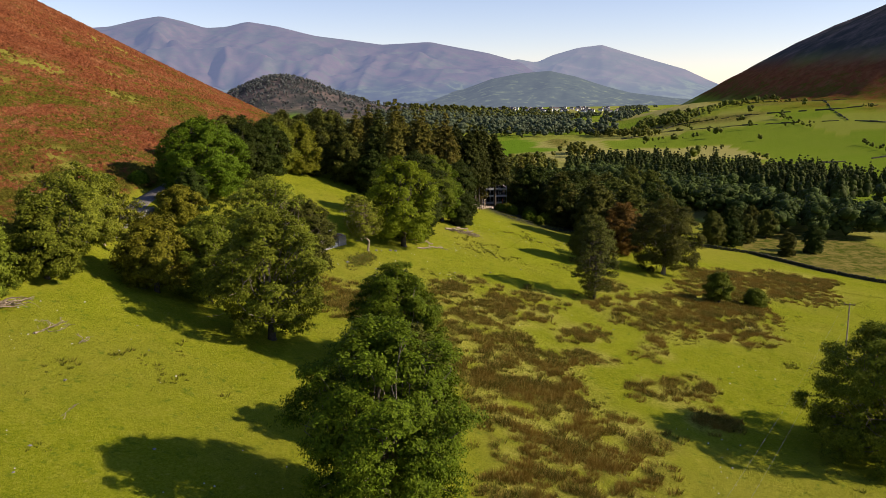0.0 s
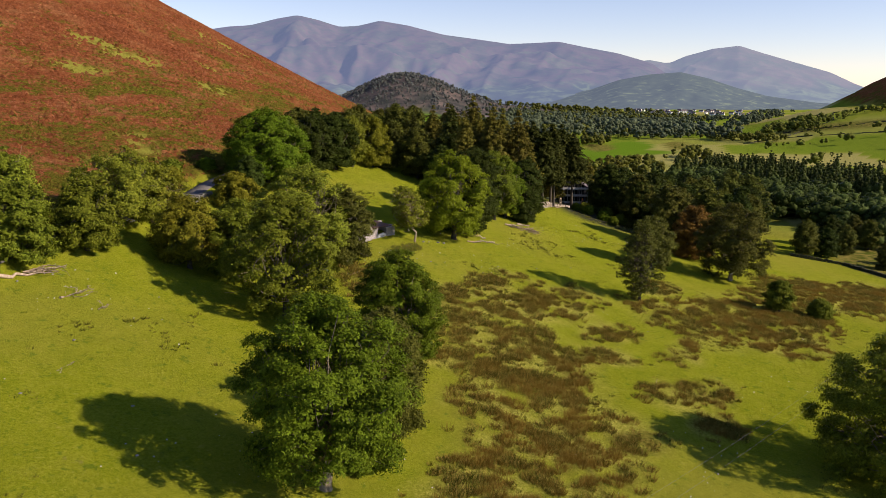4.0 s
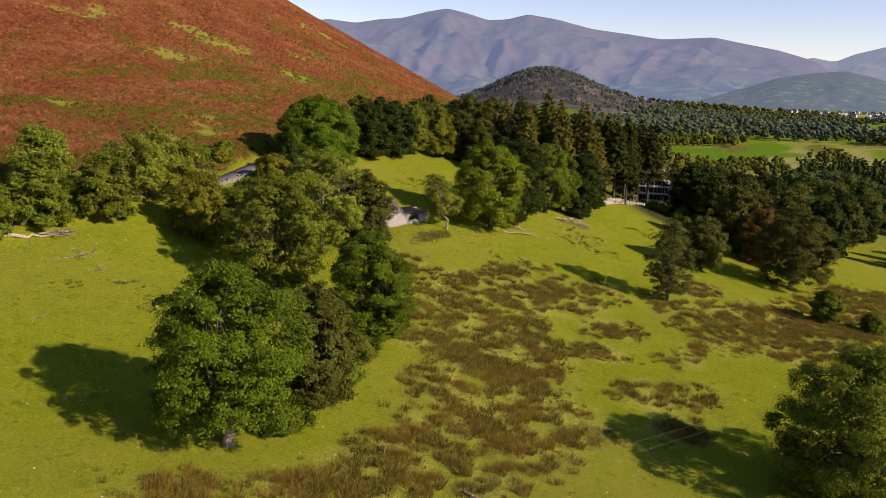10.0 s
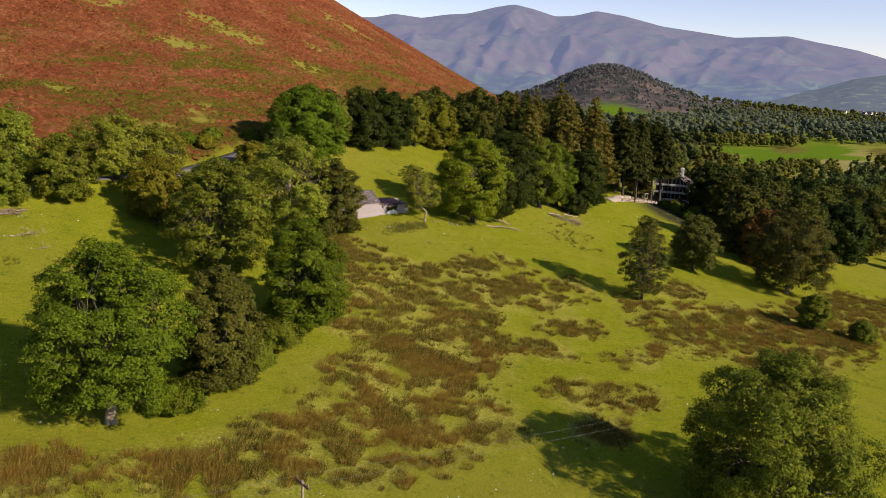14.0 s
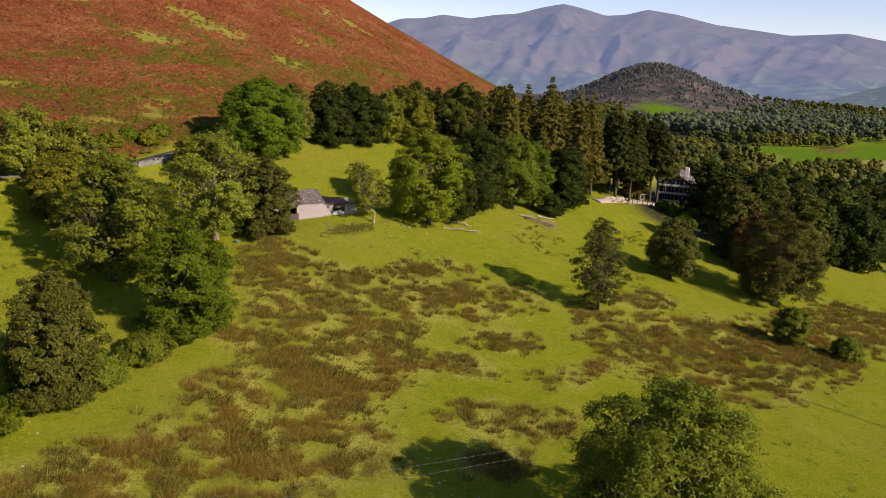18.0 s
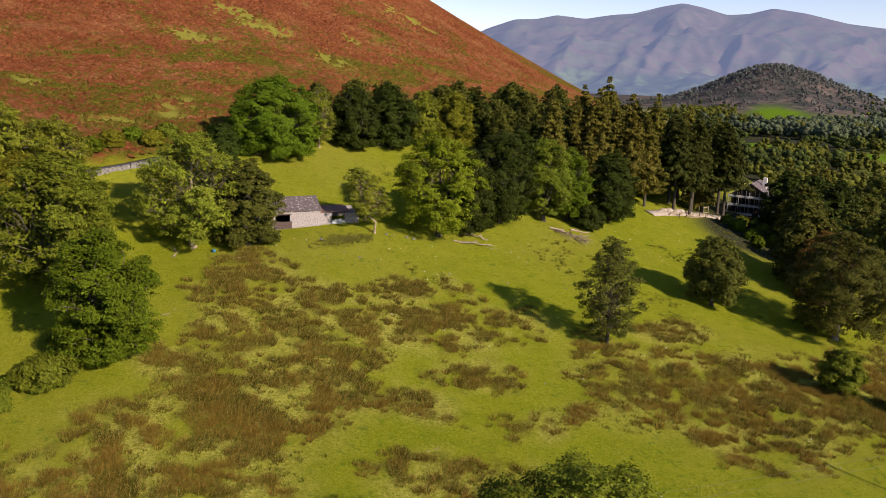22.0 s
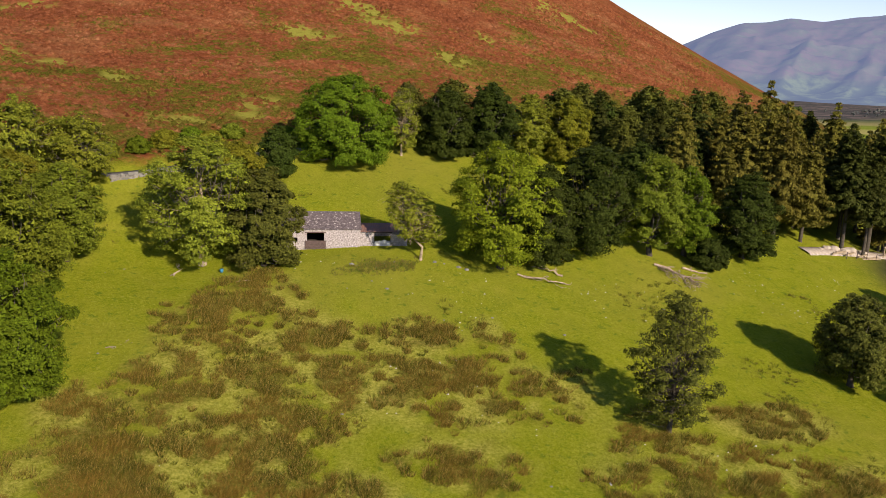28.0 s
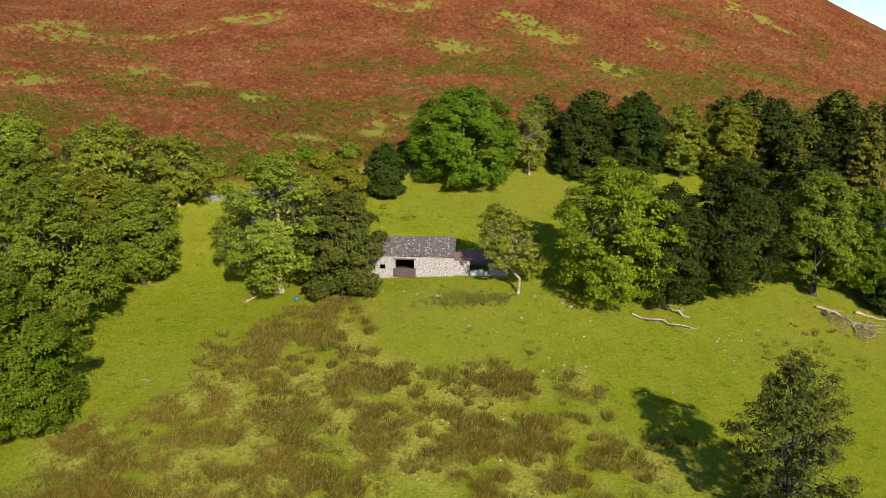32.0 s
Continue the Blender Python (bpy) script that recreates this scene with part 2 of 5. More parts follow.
def bracken_colour(t, fine):
    """Dying bracken: rust in many shades, with green fronds that are most along the foot of the fell, in flecks and streaks higher up."""
    place = t.nodes.new("ShaderNodeNewGeometry")
    along = t.nodes.new("ShaderNodeVectorMath")
    along.operation = "MULTIPLY"
    along.inputs[1].default_value = (0.75, 1.0, 1.0)
    t.links.new(place.outputs["Position"], along.inputs[0])
    up = t.nodes.new("ShaderNodeSeparateXYZ")
    t.links.new(place.outputs["Position"], up.inputs[0])
    b1 = ramp(t, [(0.36, (0.050, 0.020, 0.009)), (0.46, (0.145, 0.052, 0.020)), (0.56, (0.220, 0.084, 0.036)), (0.67, (0.400, 0.215, 0.140))], noise_tex(t, 1.1, 9, 0.86, vec=along.outputs[0]))
    b2 = ramp(t, [(0.36, (0.090, 0.020, 0.012)), (0.50, (0.180, 0.050, 0.021)), (0.64, (0.240, 0.112, 0.050))], noise_tex(t, 0.09, 6, 0.72, vec=along.outputs[0]))
    brac = mix(t, 0.42, b1, b2)
    foot = calc(t, "MULTIPLY_ADD", up.outputs["Z"], -0.0046, 0.135)
    g_big = calc(t, "ADD", noise_tex(t, 0.050, 6, 0.74, vec=along.outputs[0], distort=0.8), foot)
    g_mid = calc(t, "ADD", noise_tex(t, 0.75, 8, 0.84, vec=along.outputs[0]), calc(t, "MULTIPLY", g_big, 0.95))
    green = ramp(t, [(0.490, (0, 0, 0)), (0.540, (1, 1, 1))], calc(t, "MULTIPLY", g_mid, 0.5))
    return mix(t, calc(t, "MULTIPLY", green, 0.85), brac, mix(t, ramp(t, [(0.36, (0, 0, 0)), (0.62, (1, 1, 1))], fine), (0.018, 0.030, 0.003), (0.118, 0.130, 0.016)))


def ground_material():
    m, t, b = mat("pasture")
    rush, brk, clr, fld, dark = attr(t, "rush"), attr(t, "bracken"), attr(t, "clearing"), attr(t, "field"), attr(t, "wood")
    big, mid, fine = noise_tex(t, 0.035, 4), noise_tex(t, 0.35, 6, 0.65), noise_tex(t, 3.2, 7, 0.75)
    g1 = ramp(t, [(0.30, (0.105, 0.158, 0.006)), (0.5, (0.205, 0.240, 0.011)), (0.70, (0.310, 0.305, 0.036))], mid)
    g2 = ramp(t, [(0.34, (0.070, 0.115, 0.007)), (0.5, (0.205, 0.238, 0.011)), (0.66, (0.370, 0.365, 0.048))], fine)
    grass = mix(t, 0.55, g1, g2)
    grass = mix(t, 0.35, grass, ramp(t, [(0.36, (0.050, 0.080, 0.006)), (0.5, (0.205, 0.238, 0.011)), (0.64, (0.390, 0.390, 0.054))], noise_tex(t, 11.0, 3, 0.8)))
    grass = mix(t, ramp(t, [(0.45, (0, 0, 0)), (0.7, (0.544, 0.544, 0.544))], big), grass, (0.265, 0.246, 0.040))
    tuft = ramp(t, [(0.58, (0, 0, 0)), (0.68, (1, 1, 1))], noise_tex(t, 0.9, 5, 0.6))
    grass = mix(t, calc(t, "MULTIPLY", tuft, 0.55), grass, (0.063, 0.124, 0.013))
    spot = ramp(t, [(0.60, (0, 0, 0)), (0.66, (1, 1, 1))], noise_tex(t, 2.3, 6, 0.7))
    grass = mix(t, calc(t, "MULTIPLY", spot, 0.45), grass, (0.075, 0.115, 0.014))
    pale = ramp(t, [(0.60, (0, 0, 0)), (0.70, (1, 1, 1))], noise_tex(t, 1.6, 6, 0.72, distort=0.6))
    grass = mix(t, calc(t, "MULTIPLY", pale, 0.40), grass, (0.36, 0.33, 0.085))
    bare = ramp(t, [(0.70, (0, 0, 0)), (0.76, (1, 1, 1))], noise_tex(t, 0.22, 5, 0.7))
    grass = mix(t, calc(t, "MULTIPLY", bare, 0.40), grass, (0.192, 0.138, 0.078))
    rsh = ramp(t, [(0.34, (0.048, 0.052, 0.008)), (0.52, (0.120, 0.098, 0.020)), (0.68, (0.260, 0.205, 0.060))], fine)
    grass = mix(t, calc(t, "MULTIPLY", attr(t, "rough"), 0.85), grass, mix(t, ramp(t, [(0.36, (0, 0, 0)), (0.64, (1, 1, 1))], fine), (0.16, 0.175, 0.014), (0.46, 0.43, 0.095)))
    col = mix(t, calc(t, "MULTIPLY", rush, 0.70), grass, rsh)
    brac = bracken_colour(t, fine)
    clr = calc(t, "MULTIPLY", clr, ramp(t, [(0.34, (0.3, 0.3, 0.3)), (0.48, (1, 1, 1))], noise_tex(t, 0.5, 7, 0.8)))
    brac = mix(t, calc(t, "MULTIPLY", clr, 0.92), brac, mix(t, fine, (0.15, 0.17, 0.018), (0.30, 0.28, 0.060)))
    col = mix(t, brk, col, brac)
    f1 = ramp(t, [(0.15, (0.110, 0.185, 0.018)), (0.40, (0.170, 0.215, 0.030)), (0.60, (0.240, 0.245, 0.065)), (0.80, (0.33, 0.29, 0.12))], fld)
    far = attr(t, "far")
    col = mix(t, far, col, mix(t, 0.25, f1, grass))
    # ground below the trees darkened, their shade put into its colour
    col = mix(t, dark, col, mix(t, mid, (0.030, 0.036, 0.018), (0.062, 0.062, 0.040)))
    # heather tones greyed for haze on the knoll, darkening the hill top as shade
    heath_haze_shade = ramp(t, [(0.40, (0.046, 0.052, 0.050)), (0.52, (0.085, 0.076, 0.072)), (0.62, (0.150, 0.118, 0.105))], noise_tex(t, 0.02, 6, 0.7))
    col = mix(t, attr(t, "heath_haze_shade"), col, heath_haze_shade)
    col = mix(t, attr(t, "meadow"), col, (0.105, 0.190, 0.014))
    col = mix(t, attr(t, "straw"), col, mix(t, ramp(t, [(0.4, (0, 0, 0)), (0.6, (1, 1, 1))], mid), (0.075, 0.095, 0.014), (0.21, 0.175, 0.048)))
    t.links.new(col, b.inputs["Base Color"])
    b.inputs["Roughness"].default_value = 0.95
    b.inputs["Specular IOR Level"].default_value = 0.0
    h = calc(t, "ADD", fine, calc(t, "MULTIPLY", noise_tex(t, 9.0, 4, 0.7), 0.5))
    bump(t, b, h, 1.0, 0.30)
    return m


# ---- mesh helpers ----
def mesh_from(name, verts, faces, smooth=False):
    """A mesh from arrays; faces all with the same number of corners."""
    me = bpy.data.meshes.new(name)
    verts, faces = np.asarray(verts, np.float32), np.asarray(faces, np.int32)
    k = faces.shape[1]
    me.vertices.add(len(verts))
    me.vertices.foreach_set("co", verts.ravel())
    me.loops.add(faces.size)
    me.loops.foreach_set("vertex_index", faces.ravel())
    me.polygons.add(len(faces))
    me.polygons.foreach_set("loop_start", np.arange(0, faces.size, k, dtype=np.int32))
    me.polygons.foreach_set("loop_total", np.full(len(faces), k, np.int32))
    me.update(calc_edges=True)
    if smooth:
        me.polygons.foreach_set("use_smooth", np.ones(len(faces), bool))
    return me


def put(name, me, material, parent=None, label="", at=(0, 0, 0)):
    ob = new(name, me)
    if material and not me.materials:
        me.materials.append(material)
    if parent:
        ob.parent = parent
    else:
        ob.location = at
    if label:
        ob["label"] = label
    return ob


def part(name, bm, material, parent, label=""):
    me = bpy.data.meshes.new(name)
    bm.to_mesh(me)
    bm.free()
    return put(name, me, material, parent, label)


def thing(name, at, label, category, group="", kind="", turn=0.0, size=1.0):
    ob = new(name)
    ob.empty_display_size = 0.3
    ob.matrix_world = pose(*at, 0, 0, turn)
    ob.scale = (size, size, size)
    return tagged(ob, label, category, group, kind)


def tube(path, radii, sides=6):
    """Rings of points along a path; verts and quads."""
    path, n = [Vector(p) for p in path], len(path)
    verts, faces = [], []
    for i, p in enumerate(path):
        d = (path[min(i + 1, n - 1)] - path[max(i - 1, 0)]).normalized()
        a = d.orthogonal().normalized() if abs(d.z) < 0.9 else Vector((1, 0, 0)).cross(d).normalized()
        b = d.cross(a)
        for k in range(sides):
            w = 2 * math.pi * k / sides
            verts.append(p + radii[i] * (math.cos(w) * a + math.sin(w) * b))
    for i in range(n - 1):
        for k in range(sides):
            faces.append((i * sides + k, i * sides + (k + 1) % sides, (i + 1) * sides + (k + 1) % sides, (i + 1) * sides + k))
    return verts, faces


def join_tubes(tubes):
    V, F = [], []
    for v, f in tubes:
        o = len(V)
        V += [tuple(p) for p in v]
        F += [tuple(i + o for i in q) for q in f]
    return V, F


def limb(rng, a, b, r0, r1, bend=0.12, n=5):
    a, b = np.array(a, float), np.array(b, float)
    ln = np.linalg.norm(b - a)
    pts, rad = [], []
    off = rng.normal(size=3) * bend * ln
    for i in range(n):
        s = i / (n - 1)
        pts.append(a + (b - a) * s + off * math.sin(math.pi * s) + rng.normal(size=3) * 0.03 * ln * (0 < i < n - 1))
        rad.append(r0 * (1 - s) + r1 * s)
    return tube(pts, rad, 5 if r0 > 0.12 else 3)


def leaves(rng, centres, radii, counts, size, flat=0.75, droop=0.0, heart=None):
    """Many small four-cornered leaf sprays round clump centres."""
    counts = np.asarray(counts, int)
    idx = np.repeat(np.arange(len(centres)), counts)
    n = len(idx)
    d = rng.normal(size=(n, 3))
    d /= np.linalg.norm(d, axis=1, keepdims=True)
    d[:, 2] = np.where(d[:, 2] < -0.35, -d[:, 2] * 0.6, d[:, 2])
    rr = radii[idx] * (0.55 + 0.5 * rng.random(n) ** 0.6)
    pos = centres[idx] + d * rr[:, None] * np.array([1, 1, flat])
    nrm = d + rng.normal(size=(n, 3)) * 0.55 + np.array([0, 0, 0.35])
    if heart is not None:
        out = pos - np.asarray(heart)
        out /= np.linalg.norm(out, axis=1, keepdims=True) + 1e-6
        nrm = 0.55 * d + 0.8 * out + rng.normal(size=(n, 3)) * 0.5 + np.array([0, 0, 0.3])
    nrm /= np.linalg.norm(nrm, axis=1, keepdims=True)
    a = np.cross(nrm, rng.normal(size=(n, 3)))
    a /= np.linalg.norm(a, axis=1, keepdims=True) + 1e-9
    b = np.cross(nrm, a)
    s = size * (0.6 + 0.8 * rng.random(n))[:, None]
    w = s * 0.62
    p0 = pos - a * s
    p1 = pos + a * s * 0.9 + b * w - nrm * s * 0.2
    p2 = pos + a * s * 0.9 - b * w - nrm * s * 0.2
    if droop:
        p1[:, 2] -= droop * s[:, 0]
        p2[:, 2] -= droop * s[:, 0]
    verts = np.stack([p0, p1, p2], 1).reshape(-1, 3)
    return verts, np.arange(3 * n).reshape(-1, 3)


def broadleaf(name, leaf, H, R, seed, at, label, lift=0.1, density=1.0, bark=None, lean=(0, 0), bare=0, group="", size=0.2, turn=0.0, airy=0.0, twigs=2):
    """A tree of trunk and boughs; each bough carries a spray of small leaf clumps, so that the outline is uneven, with gaps."""
    rng = np.random.default_rng(seed)
    root = thing(name, at, label, "tree", group, turn=turn)
    z0 = H * lift
    nb = int(min(84, max(34, 27 * (H - z0) / R * (0.8 if airy else 1.0)))) if leaf != "syc" else 96
    B, Q = [], []
    for k in range(nb):
        s = ((k + 0.5) / nb) ** 0.85
        prof = (0.70 + 0.30 * (s / 0.36) ** 0.8) if s < 0.36 else (max(0.0, 1 - ((s - 0.36) / 0.66) ** 2.1)) ** 0.5
        q_ = R * (rng.uniform(0.15, 0.36) if leaf != "syc" else rng.uniform(0.17, 0.25)) * (1 - 0.22 * s)
        w = k * 2.39996 + rng.normal() * 0.30
        r_ = max(0.0, prof * R * (rng.uniform(0.74, 1.12) if leaf != "syc" else rng.uniform(0.95, 1.03)) - 0.92 * q_)
        z_ = z0 + 0.55 * q_ + (H - z0 - 1.7 * q_) * s + rng.normal() * 0.02 * H
        B.append((math.cos(w) * r_ + lean[0] * s, math.sin(w) * r_ + lean[1] * s, min(z_, H - 1.0 * q_)))
        Q.append(q_)
    if lift < 0.03:
        for k in range(10):
            w = k * 0.628 + rng.normal() * 0.2
            q_ = R * rng.uniform(0.18, 0.28)
            B.append((math.cos(w) * (R * 0.92 - q_), math.sin(w) * (R * 0.92 - q_), z0 + q_ * rng.uniform(0.6, 1.2)))
            Q.append(q_)
        nb += 10
    B, Q = np.array(B), np.array(Q)
    per = 15
    own = np.repeat(np.arange(nb), per)
    heart = np.array([lean[0] * 0.4, lean[1] * 0.4, H * 0.40])
    out = B[own] - heart
    out /= np.linalg.norm(out, axis=1, keepdims=True) + 1e-6
    d = rng.normal(size=(len(own), 3)) * 0.62 + 0.55 * out + np.array([0, 0, 0.22])
    d /= np.linalg.norm(d, axis=1, keepdims=True)
    reach = rng.uniform(0.60, 1.0 if not airy else 1.2, (len(own), 1))
    C = B[own] + d * Q[own][:, None] * reach * np.array([1, 1, 0.82])
    RR = Q[own] * rng.uniform(0.15, 0.27, len(own)) + 0.16
    if airy:
        keep = rng.random(len(C)) > airy
        C, RR = C[keep], RR[keep]
    C[:, 2] = np.maximum(C[:, 2], z0 + 0.25)
    cnt = (RR ** 2 * 4.4 * density / (1.24 * size * size)).clip(8, 240).astype(int)
    v, f = leaves(rng, C, RR * 1.12, (cnt * 0.78).astype(int), size, heart=heart)
    v2, f2 = leaves(rng, C, RR * 1.8, (cnt * 0.22).astype(int), size * 0.9, heart=heart)
    n_in = 3 if airy > 0.2 else 30
    v3, f3 = leaves(rng, B * np.array([0.86, 0.86, 0.96]), Q * 0.80, np.full(nb, int(n_in * 2.2)), max(0.24, size * 1.5), heart=heart)
    v4, f4 = leaves(rng, B * np.array([0.5, 0.5, 0.93]), Q * 1.25, np.full(nb, int(n_in * 1.6)), max(0.27, size * 1.5), heart=heart)
    put("crown", mesh_from("crown", np.concatenate([v, v2, v3, v4]), np.concatenate([f, f2 + len(v), f3 + len(v) + len(v2), f4 + len(v) + len(v2) + len(v3)])), LEAF[leaf], root)
    tr = (0.019 * H + 0.08) * (0.6 if airy > 0.25 else 1.0)
    fork = H * (max(lift, 0.1) + 0.10)
    top = np.array([lean[0] * 0.8, lean[1] * 0.8, H * 0.74])
    tubes = [tube([(0, 0, -0.5), (0, 0, 0.2), (rng.normal() * 0.12, rng.normal() * 0.12, fork * 0.55), (lean[0] * 0.5, lean[1] * 0.5, fork), top * 0.85, top],
                  [tr * 1.9, tr * 1.3, tr, tr * 0.85, tr * 0.4, tr * 0.12], 8)]
    put("trunk", mesh_from("trunk", *tubes.pop(), True), bark or BARK, root)
    for k in range(nb):
        s = rng.uniform(0.6, 1.7)
        st = np.array([lean[0] * 0.5, lean[1] * 0.5, min(fork * s, H * 0.6, B[k][2] * 0.9)])
        tubes.append(limb(rng, st, B[k], tr * 0.22, tr * 0.05))
        for q in range(twigs if not airy else 4):
            tubes.append(limb(rng, st + (B[k] - st) * rng.uniform(0.5, 0.9), C[int((k + (q + 0.5) / 4) * len(C) / nb) % len(C)], tr * 0.13, 0.02, n=4))
    V, F = join_tubes(tubes)
    put("branching", mesh_from("branching", V, F, True), BOUGH if bark and airy < 0.25 else (bark or BARK), root)
    for k in rng.permutation(nb)[:bare]:
        e = B[k] * np.array([1.22, 1.22, 1.0]) + [0, 0, rng.uniform(-0.5, 1.2)]
        V, F = join_tubes([limb(rng, B[k] * np.array([0.45, 0.45, 0.95]), e, tr * 0.13, 0.02, 0.16, 6), limb(rng, B[k] * np.array([0.85, 0.85, 1.0]), e + rng.normal(size=3) * 0.9, tr * 0.07, 0.015, 0.16, 4)])
        put("dead_limb", mesh_from("dead_limb", V, F, True), PALE_BARK, root, "bare pale dead limb")
    return root


def conifer(name, leaf, H, R, seed, at, label, lift=0.15, group="", size=0.34, open_=0.0, turn=0.0):
    """A straight stem with tiers of drooping branches."""
    rng = np.random.default_rng(seed)
    root = thing(name, at, label, "tree", group, turn=turn)
    C, RR = [], []
    tiers = int(H * 1.15)
    for k in range(tiers):
        s = (k + rng.random() * 0.6) / tiers
        z = H * (lift + (1 - lift) * s)
        rad = R * min(1.0, 1.15 * (1 - s) ** 0.8) * rng.uniform(0.65, 1.1) + 0.15
        n = max(3, int(4.2 * rad ** 0.6 + 2))
        w0 = rng.random() * 6.28
        for j in range(n):
            if rng.random() < open_:
                continue
            w = w0 + 6.28 * j / n + rng.normal() * 0.3
            out = rng.uniform(0.75, 1.15)
            for q in (0.35, 0.7, 1.0) if rad > 1.4 else (0.55, 1.0):
                C.append([math.cos(w) * rad * q * out, math.sin(w) * rad * q * out, z - 0.16 * rad * q + rng.normal() * 0.12])
                RR.append(0.26 + 0.16 * rad * (1.25 - 0.65 * q))
    C.append([0, 0, H * 0.985])
    RR.append(0.3)
    C, RR = np.array(C), np.array(RR)
    cnt = (RR ** 1.5 * 34 * (0.4 / size) ** 1.6).clip(7, 110).astype(int)
    v, f = leaves(rng, C, RR * 1.1, cnt, size, 0.6, 0.6, (0, 0, H * 0.45))
    put("crown", mesh_from("crown", v, f), LEAF[leaf], root)
    tr = 0.014 * H + 0.06
    V, F = join_tubes([tube([(0, 0, -0.4), (0, 0, 0.3), (0, 0, H * 0.5), (0, 0, H * 0.98)], [tr * 1.5, tr * 1.1, tr * 0.7, 0.03], 7)])
    put("trunk", mesh_from("trunk", V, F, True), BARK, root)
    return root


# ---- ground: one sheet to the horizon ----
def spread(lo, hi, step_, far_lo, far_hi, grow=1.12):
    mid = list(np.arange(lo, hi + 1e-6, step_))
    a, d = [], step_
    x = mid[-1]
    while x < far_hi:
        d = min(d * grow, 160)
        x += d
        a.append(x)
    b, d = [], step_
    x = mid[0]
    while x > far_lo:
        d = min(d * grow, 220)
        x -= d
        b.append(x)
    return np.array(b[::-1] + mid + a)


def build_ground():
    xs = spread(-118, 150, 1.2, -2500, 4300, 1.045)
    ys = spread(-100, 140, 1.2, -2500, 4300, 1.045)
    X, Y = np.meshgrid(xs, ys)
    x, y = X.ravel(), Y.ravel()
    z = land(x, y)
    near = np.exp(-(np.hypot(x, y) / 260) ** 4)
    rush, brk = rush_mask(x, y) * near, bracken_mask(x, y)
    clr = np.maximum(clearing_mask(x, y), step(0.66, 0.74, fnoise(x / 16, y / 9, 77)) * 0.35 * (x < 420)) * brk
    z = z + near * (0.35 * (fnoise(x / 7, y / 7, 3) - 0.5) + 0.22 * rush * fnoise(x / 1.1, y / 1.1, 8) + 0.5 * brk * (1 - clr) * fnoise(x / 1.6, y / 1.6, 17))
    cut = np.abs(y - road_y(x)) * 0.87
    roadbed = step(3.4, 1.9, cut) * (x < 130)
    z = z * (1 - roadbed) + roadbed * (land(x, road_y(x)) - 0.05)
    nx, ny = len(xs), len(ys)
    i = np.arange((ny - 1) * nx).reshape(ny - 1, nx)[:, :-1].ravel()
    faces = np.stack([i, i + 1, i + 1 + nx, i + nx], 1)
    me = mesh_from("ground", np.stack([x, y, z], 1), faces, True)
    fx = np.floor((x * 0.92 + y * 0.39 + 40 * fnoise(x / 160, y / 160, 51)) / 118)
    fy = np.floor((-x * 0.39 + y * 0.92 + 40 * fnoise(x / 160, y / 160, 55)) / 84)
    hv = np.sin(fx * 12.9 + fy * 78.2) * 43758.5
    fld = (hv - np.floor(hv)) * 0.9
    far = step(150, 215, x + 0.2 * y) * (1 - brk)
    wood = step(0.12, 0.4, np.minimum(1, sum(bell(x, y, *w[:5]) for w in WOODS_SHADE)))
    # the hill above 45 m takes the dark heather tone in place of shade
    for key, val in (("rush", rush), ("rough", rough_mask(x, y) * near * (1 - brk)), ("bracken", brk), ("clearing", clr), ("field", fld), ("far", far), ("wood", wood), ("heath_haze_shade", np.maximum(step(0.1, 0.3, np.maximum.reduce([bell(x, y, *m) for m in HEATH_HAZE])), step(45, 80, z) * (x > 500) * (y < 420))), ("straw", step(0.5, 0.62, np.maximum.reduce([bell(x, y, *m) for m in STRAW])) * (x > 105)), ("meadow", step(0.45, 0.6, np.maximum.reduce([bell(x, y, *m) for m in MEADOWS])))):
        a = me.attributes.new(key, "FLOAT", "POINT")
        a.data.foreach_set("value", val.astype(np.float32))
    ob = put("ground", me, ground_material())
    return tagged(ob, "rolling green pasture, rush beds and a bracken fell side", "ground", kind="structure")


# bright valley meadows, kept clear of trees
MEADOWS = [(505, 225, 62, 34, 2.2), (930, 750, 150, 45, 0.75), (600, 232, 60, 18, 0.4), (467, 349, 26, 15, 0.7), (445, 186, 55, 22, 0.55)]
# pale mown and rushy strips between the valley fields
STRAW = [(795, 100, 26, 58, 0.25), (560, 245, 50, 12, 0.5), (640, 205, 60, 10, 0.4), (430, 40, 14, 60, 0.45), (165, -62, 34, 22, 0.3), (930, 30, 16, 50, 0.2)]
# knoll and far valley floor, haze put into the ground colour
HEATH_HAZE = [(1250, 2000, 700, 330, 0.95), (1288, 1101, 150, 240, -0.75), (1420, 960, 260, 180, -0.7)]
# where tree shade is painted on the ground: x, y, half widths, turn
WOODS_SHADE = [(108, 4, 12, 8, 0.2), (150, 25, 30, 16, 0.3), (430, 330, 190, 45, 0.72), (760, 600, 240, 60, 0.72)]
build_ground()


